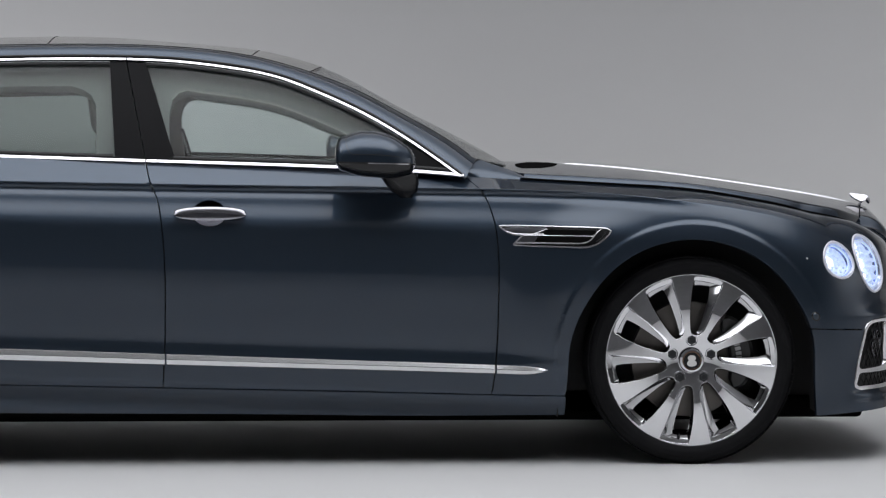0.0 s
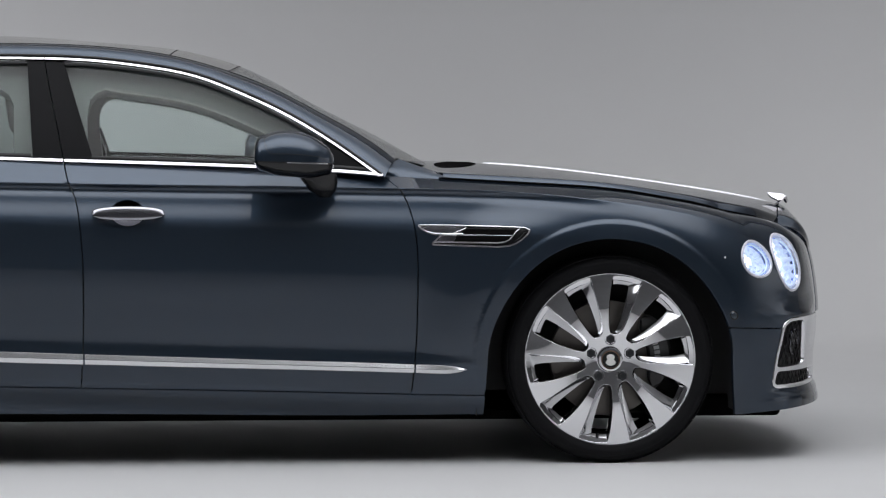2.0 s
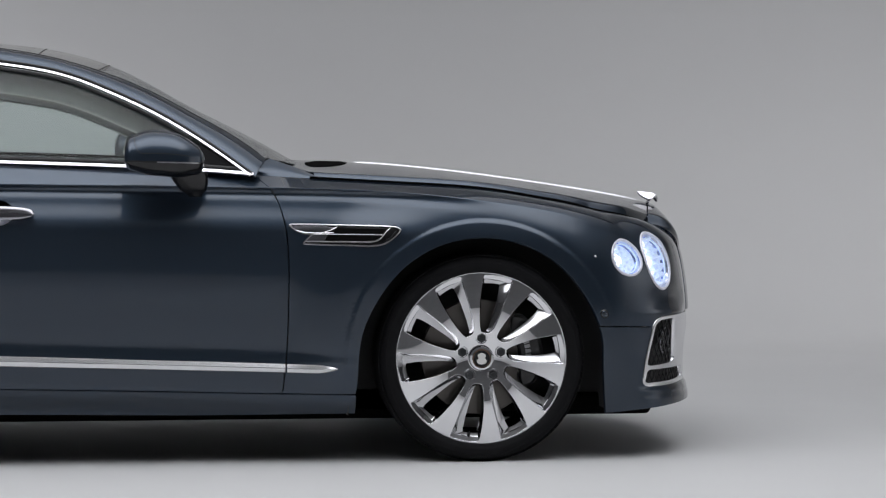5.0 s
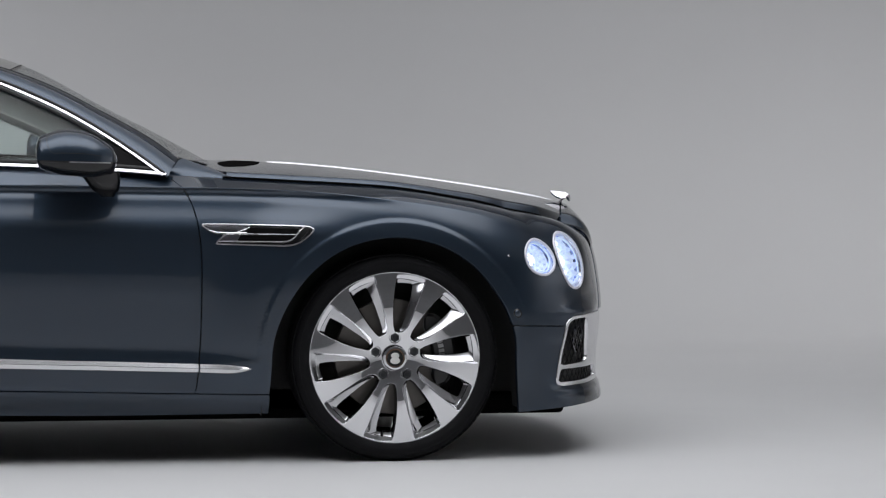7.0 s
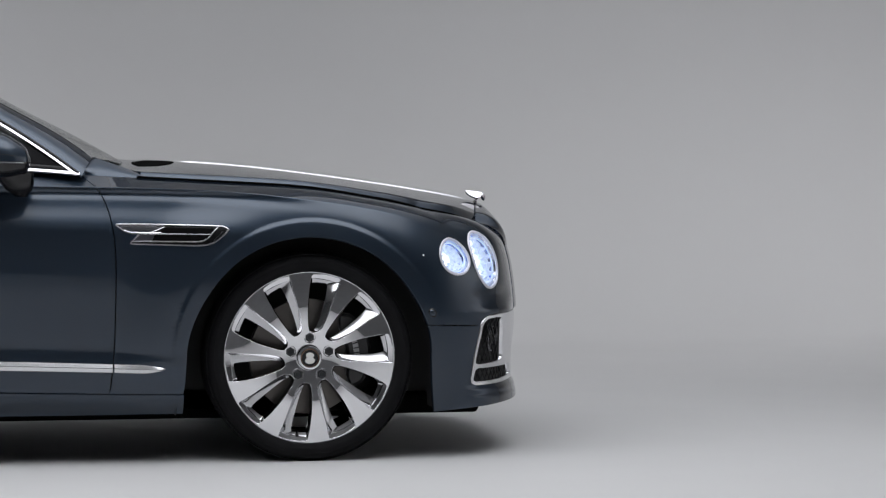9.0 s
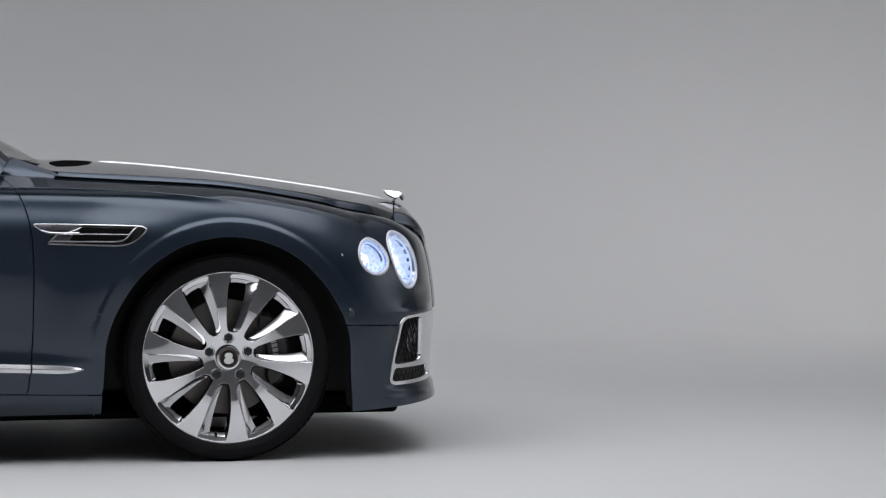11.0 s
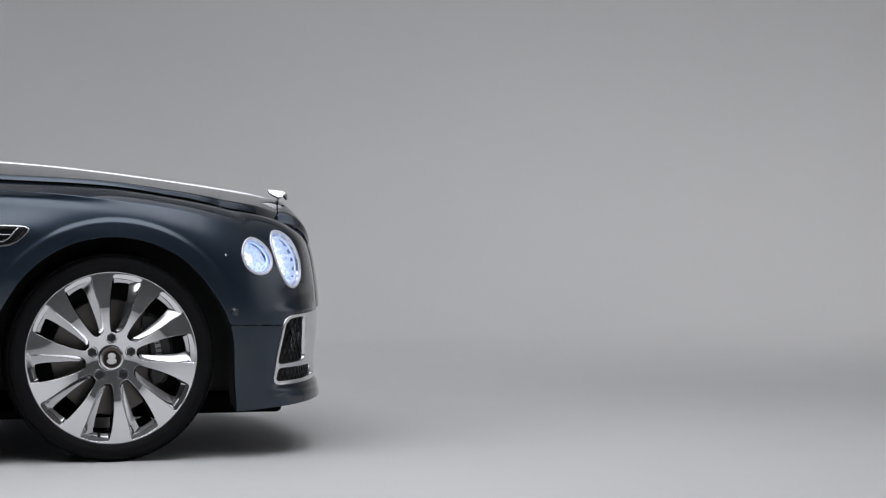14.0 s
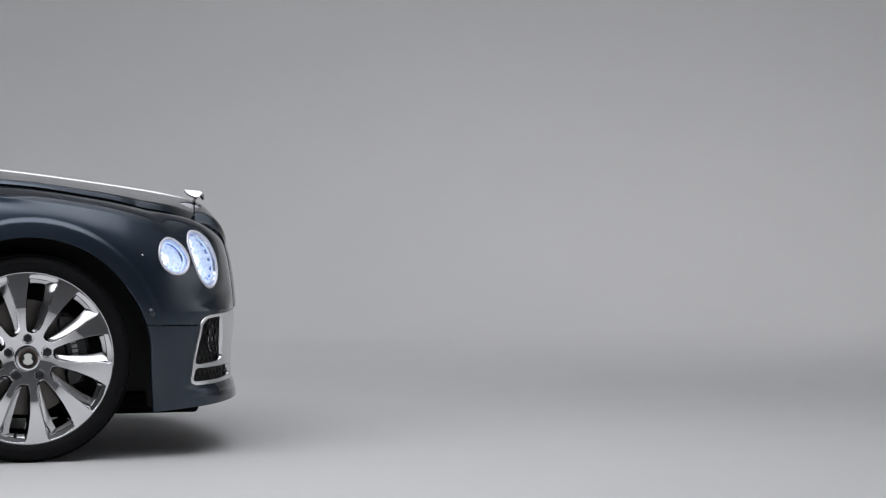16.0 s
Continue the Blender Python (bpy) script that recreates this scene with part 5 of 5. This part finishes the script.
# ---- door mirrors ----
def mirror():
    hold = new("door_mirror")
    hold.parent = car
    tagged(hold, "dark blue door mirror with black base")
    xs = [-1.262, -1.255, -1.235, -1.20, -1.15, -1.10, -1.05, -1.015, -0.992, -0.984]
    top = spline(xs, [1.116, 1.135, 1.151, 1.163, 1.168, 1.162, 1.142, 1.118, 1.090, 1.070])
    wid = spline(xs, [0.098, 0.106, 0.113, 0.117, 0.116, 0.110, 0.096, 0.074, 0.045, 0.020])
    low = spline(xs, [1.060, 1.044, 1.030, 1.018, 1.010, 1.006, 1.006, 1.014, 1.030, 1.052])
    split = 1.062

    def shell(lower):
        bm = bmesh.new()
        rows = []
        for x in np.concatenate([np.linspace(-1.262, -1.235, 5), np.linspace(-1.22, -1.02, 14), np.linspace(-1.01, -0.984, 6)]):
            w, t, b = float(wid(x)), float(top(x)), float(low(x))
            mid = split + (x + 1.26) * -0.03
            row = []
            for v in np.linspace(0, math.pi, 19):
                c, s = math.cos(v), math.sin(v)
                y = -1.045 + w * math.copysign(abs(c) ** 0.8, c)
                z = mid + ((t - mid) if not lower else (b - mid)) * s ** 0.85 + (0.0012 if not lower else -0.0012)
                row.append(bm.verts.new((x, y + (0.01 if lower else 0) * s, z)))
            rows.append(row)
        for a, b in zip(rows, rows[1:]):
            for j in range(18):
                bm.faces.new((a[j], a[j + 1], b[j + 1], b[j]))
        bm.faces.new(rows[-1])
        return bm

    part("mirror_cap", shell(False), PAINT, hold, "dark blue mirror cap", 50)
    part("mirror_lower", shell(True), BLACK, hold, "gloss black lower housing", 50)
    line_pts = [(x, -1.045 - float(wid(x)) * 1.002, split + (x + 1.26) * -0.03) for x in np.linspace(-1.25, -1.0, 24)]
    sweep("indicator", line_pts, [(-0.003, -0.003), (-0.003, 0.002), (0.003, 0.002), (0.003, -0.003)], TRIM, hold, up=(0, -1, 0))
    sweep("indicator_lens", line_pts[9:23], [(-0.002, 0.0), (-0.002, 0.003), (0.002, 0.003), (0.002, 0.0)], SATIN, hold, up=(0, -1, 0))
    # glass in its frame
    V = [(-1.2625, -1.045, 1.085)] + [(-1.2625 + 0.006 * 0, -1.045 + 0.092 * math.cos(a), 1.083 + 0.030 * math.sin(a)) for a in np.linspace(0, 2 * math.pi, 32, endpoint=False)]
    link("mirror_glass", V, [(0, 1 + i, 1 + (i + 1) % 32) for i in range(32)], CHROME, hold, "mirror glass")
    # cap seam
    def cap(x, v):
        c, s, mid = math.cos(v), math.sin(v), split + (x + 1.26) * -0.03
        return (x, -1.0452 + float(wid(x)) * 1.002 * math.copysign(abs(c) ** 0.8, c), mid + (float(top(x)) - mid) * s ** 0.85 + 0.0018)

    seam = [cap(-1.216 - 0.012 * math.sin(k * math.pi), math.pi * (0.56 + 0.36 * k)) for k in np.linspace(0, 0.92, 12)] + [cap(x, math.pi * 0.935) for x in np.linspace(-1.205, -1.04, 12)]
    sweep("cap_seam", seam, [(-0.0009, -0.001), (-0.0009, 0.0006), (0.0009, 0.0006), (0.0009, -0.001)], TRIM, hold, up=(0, -1, 0.3))
    # base
    bm = bmesh.new()
    rows = []
    for t in np.linspace(0, 1, 9):
        z = 1.024 - 0.090 * t
        x0, x1 = -1.112 + 0.066 * t ** 1.15, -0.980 + 0.010 * math.sin(math.pi * t ** 0.7)
        if t > 0.85:
            x0 += 0.012
            x1 -= 0.010
        y0, y1 = -1.035 + 0.075 * t, -0.93
        rows.append([bm.verts.new(p) for p in ((x0 + 0.012, y0, z), (x1 - 0.012, y0, z), (x1, y0 + 0.015, z), (x1, y1, z), (x0, y1, z), (x0, y0 + 0.015, z))])
    for a, b in zip(rows, rows[1:]):
        for j in range(6):
            bm.faces.new((a[j], a[(j + 1) % 6], b[(j + 1) % 6], b[j]))
    bm.faces.new(rows[0])
    bm.faces.new(rows[-1])
    bmesh.ops.bevel(bm, geom=[e for e in bm.edges if e.calc_length() > 0.02 and len(e.link_faces) == 2 and e.calc_face_angle(0) > 0.5], offset=0.004, segments=2, affect="EDGES")
    part("mirror_base", bm, BLACK, hold, "dark mirror base", 50)
    return hold


near_mirror = mirror()

# ---- scuttle ----
V, F, n = [], [], 10
edge = [body(np.array([s]), np.array([float(top_q(s))]))[0] for s in np.linspace(-0.81, -0.565, n + 1)]
hi = [Vector((-0.836, -0.846, 1.034)).lerp(Vector((-0.745, -0.762, 1.067)), min(1, i / 4)) if i <= 4 else Vector((-0.745, -0.762, 1.067)).lerp(Vector((-0.556, -0.772, 1.004)), ((i - 4) / (n - 4)) ** 0.9) for i in range(n + 1)]
for i in range(n + 1):
    e = Vector(edge[i])
    for j in range(6):
        t = j / 5
        p = e.lerp(hi[i], t)
        p.y -= 0.008 * math.sin(math.pi * t)
        V.append(p)
for i in range(n):
    F += [(i * 6 + j, (i + 1) * 6 + j, (i + 1) * 6 + j + 1, i * 6 + j + 1) for j in range(5)]
both(link("scuttle_corner", V, F, PAINT, car))
both(sweep("pillar_seam", [tuple(p + Vector((0.001, -0.001, 0.001))) for p in hi[:5]], [(-0.0022, -0.003), (-0.0022, 0.0012), (0.0022, 0.0012), (0.0022, -0.003)], TRIM, car, up=(0, -0.7, 0.7)))
v = np.linspace(0, 1, 16)
a, b = roof(np.full(16, -0.772), v), bonnet(np.full(16, BON0 + 0.004), v)
a[:, 2] -= 0.004
both(ruled("scuttle", a, b - np.array([0, 0, 0.004]), TRIM, car))

# ---- cabin ----
def opening(poly_x, low, d):
    return [(float(x), float(c1_z(x)) - d) for x in poly_x] + low


front_hole = [(-1.838, 1.052), (-1.850, 1.19), (-1.848, 1.24), (-1.838, 1.277), (-1.818, 1.301), (-1.785, 1.313)] + [(x, float(c1_z(x)) - 0.103) for x in np.linspace(-1.73, -1.14, 16)] + [(-1.07, 1.06), (-1.08, 1.05)]
rear_hole = [(-3.45, 1.085), (-3.30, 1.20)] + [(x, float(c1_z(x)) - 0.095) for x in np.linspace(-3.15, -2.20, 16)] + [(-2.155, 1.315), (-2.125, 1.295), (-2.108, 1.26), (-2.105, 1.20), (-2.105, 1.072)]
outer = [(x, float(c1_z(x)) + 0.0) for x in np.linspace(-3.65, -0.95, 70)] + [(x, float(belt_z(x)) - 0.02) for x in np.linspace(-0.90, -3.75, 60)]
door_trim = panel("door_lining", inset(0.055), outer, GXX, GZZ, TRIMCLOTH, car, "grey-green cabin lining", holes=[front_hole, rear_hole], lip=0.05)
trim_on("lining_edge", inset(0.054), front_hole[3:-2], bar(0.010, 0.006), LEATHER, car)
V, F = [], []
for x in np.linspace(-3.3, -1.40, 20):
    for t in np.linspace(0, 1, 7):
        V.append((x, -0.60 + t * 0.17, float(c2_z(x)) - 0.035 + 0.02 * t))
for i in range(19):
    F += [(i * 7 + j, i * 7 + j + 1, (i + 1) * 7 + j + 1, (i + 1) * 7 + j) for j in range(6)]
both(link("headlining", V, F, TRIMCLOTH, car))
for o in bpy.data.objects:
    if o.name.split(".")[0] in ("windscreen", "rear_window"):
        o.visible_shadow = False
# pulled blind on the far rear window
blind = [(-3.40, 1.08), (-3.25, 1.20)] + [(x, float(c1_z(x)) - 0.085) for x in np.linspace(-3.1, -2.18, 16)] + [(-2.163, 1.30), (-2.163, 1.07)]
bl = panel("window_blind", inset(0.070), blind, GXX, GZZ, BLIND, car, "drawn woven window blind", lip=0.004)
bl.scale = (1, -1, 1)


def seat(x, y, parent, tilt=-14):
    hold = new("seat")
    hold.parent = parent
    tagged(hold, "grey-green leather seat with headrest")
    part("seat_back", rounded_box((0.13, 0.50, 0.64), 0.05, 4, pose(x - 0.06, y, 0.86, 0, tilt, 0)), LEATHER, hold)
    part("headrest", rounded_box((0.10, 0.27, 0.17), 0.04, 4, pose(x - 0.165, y, 1.235, 0, tilt * 0.6, 0)), LEATHER, hold)
    part("seat_cushion", rounded_box((0.52, 0.52, 0.14), 0.05, 4, pose(x + 0.22, y, 0.93, 0, -4, 0)), LEATHER, hold)


sweep("seat_belt", [(-1.807, -0.62, 1.176), (-1.788, -0.62, 1.121), (-1.766, -0.62, 1.05)], [(-0.006, -0.001), (-0.006, 0.001), (0.006, 0.001), (0.006, -0.001)], TRIM, car, "black seat belt webbing", up=(0, -1, 0))
seat(-1.93, 0.40, car)
seat(-1.93, -0.40, car)
part("dashboard", rounded_box((0.42, 1.40, 0.16), 0.06, 4, pose(-0.86, 0, 0.945, 0, 6, 0)), LEATHER, car)

both_list = [front_door, rear_door, front_fender, front_bumper, door_trim, near_mirror, *near_lamps]
for o in both_list:
    both(o)
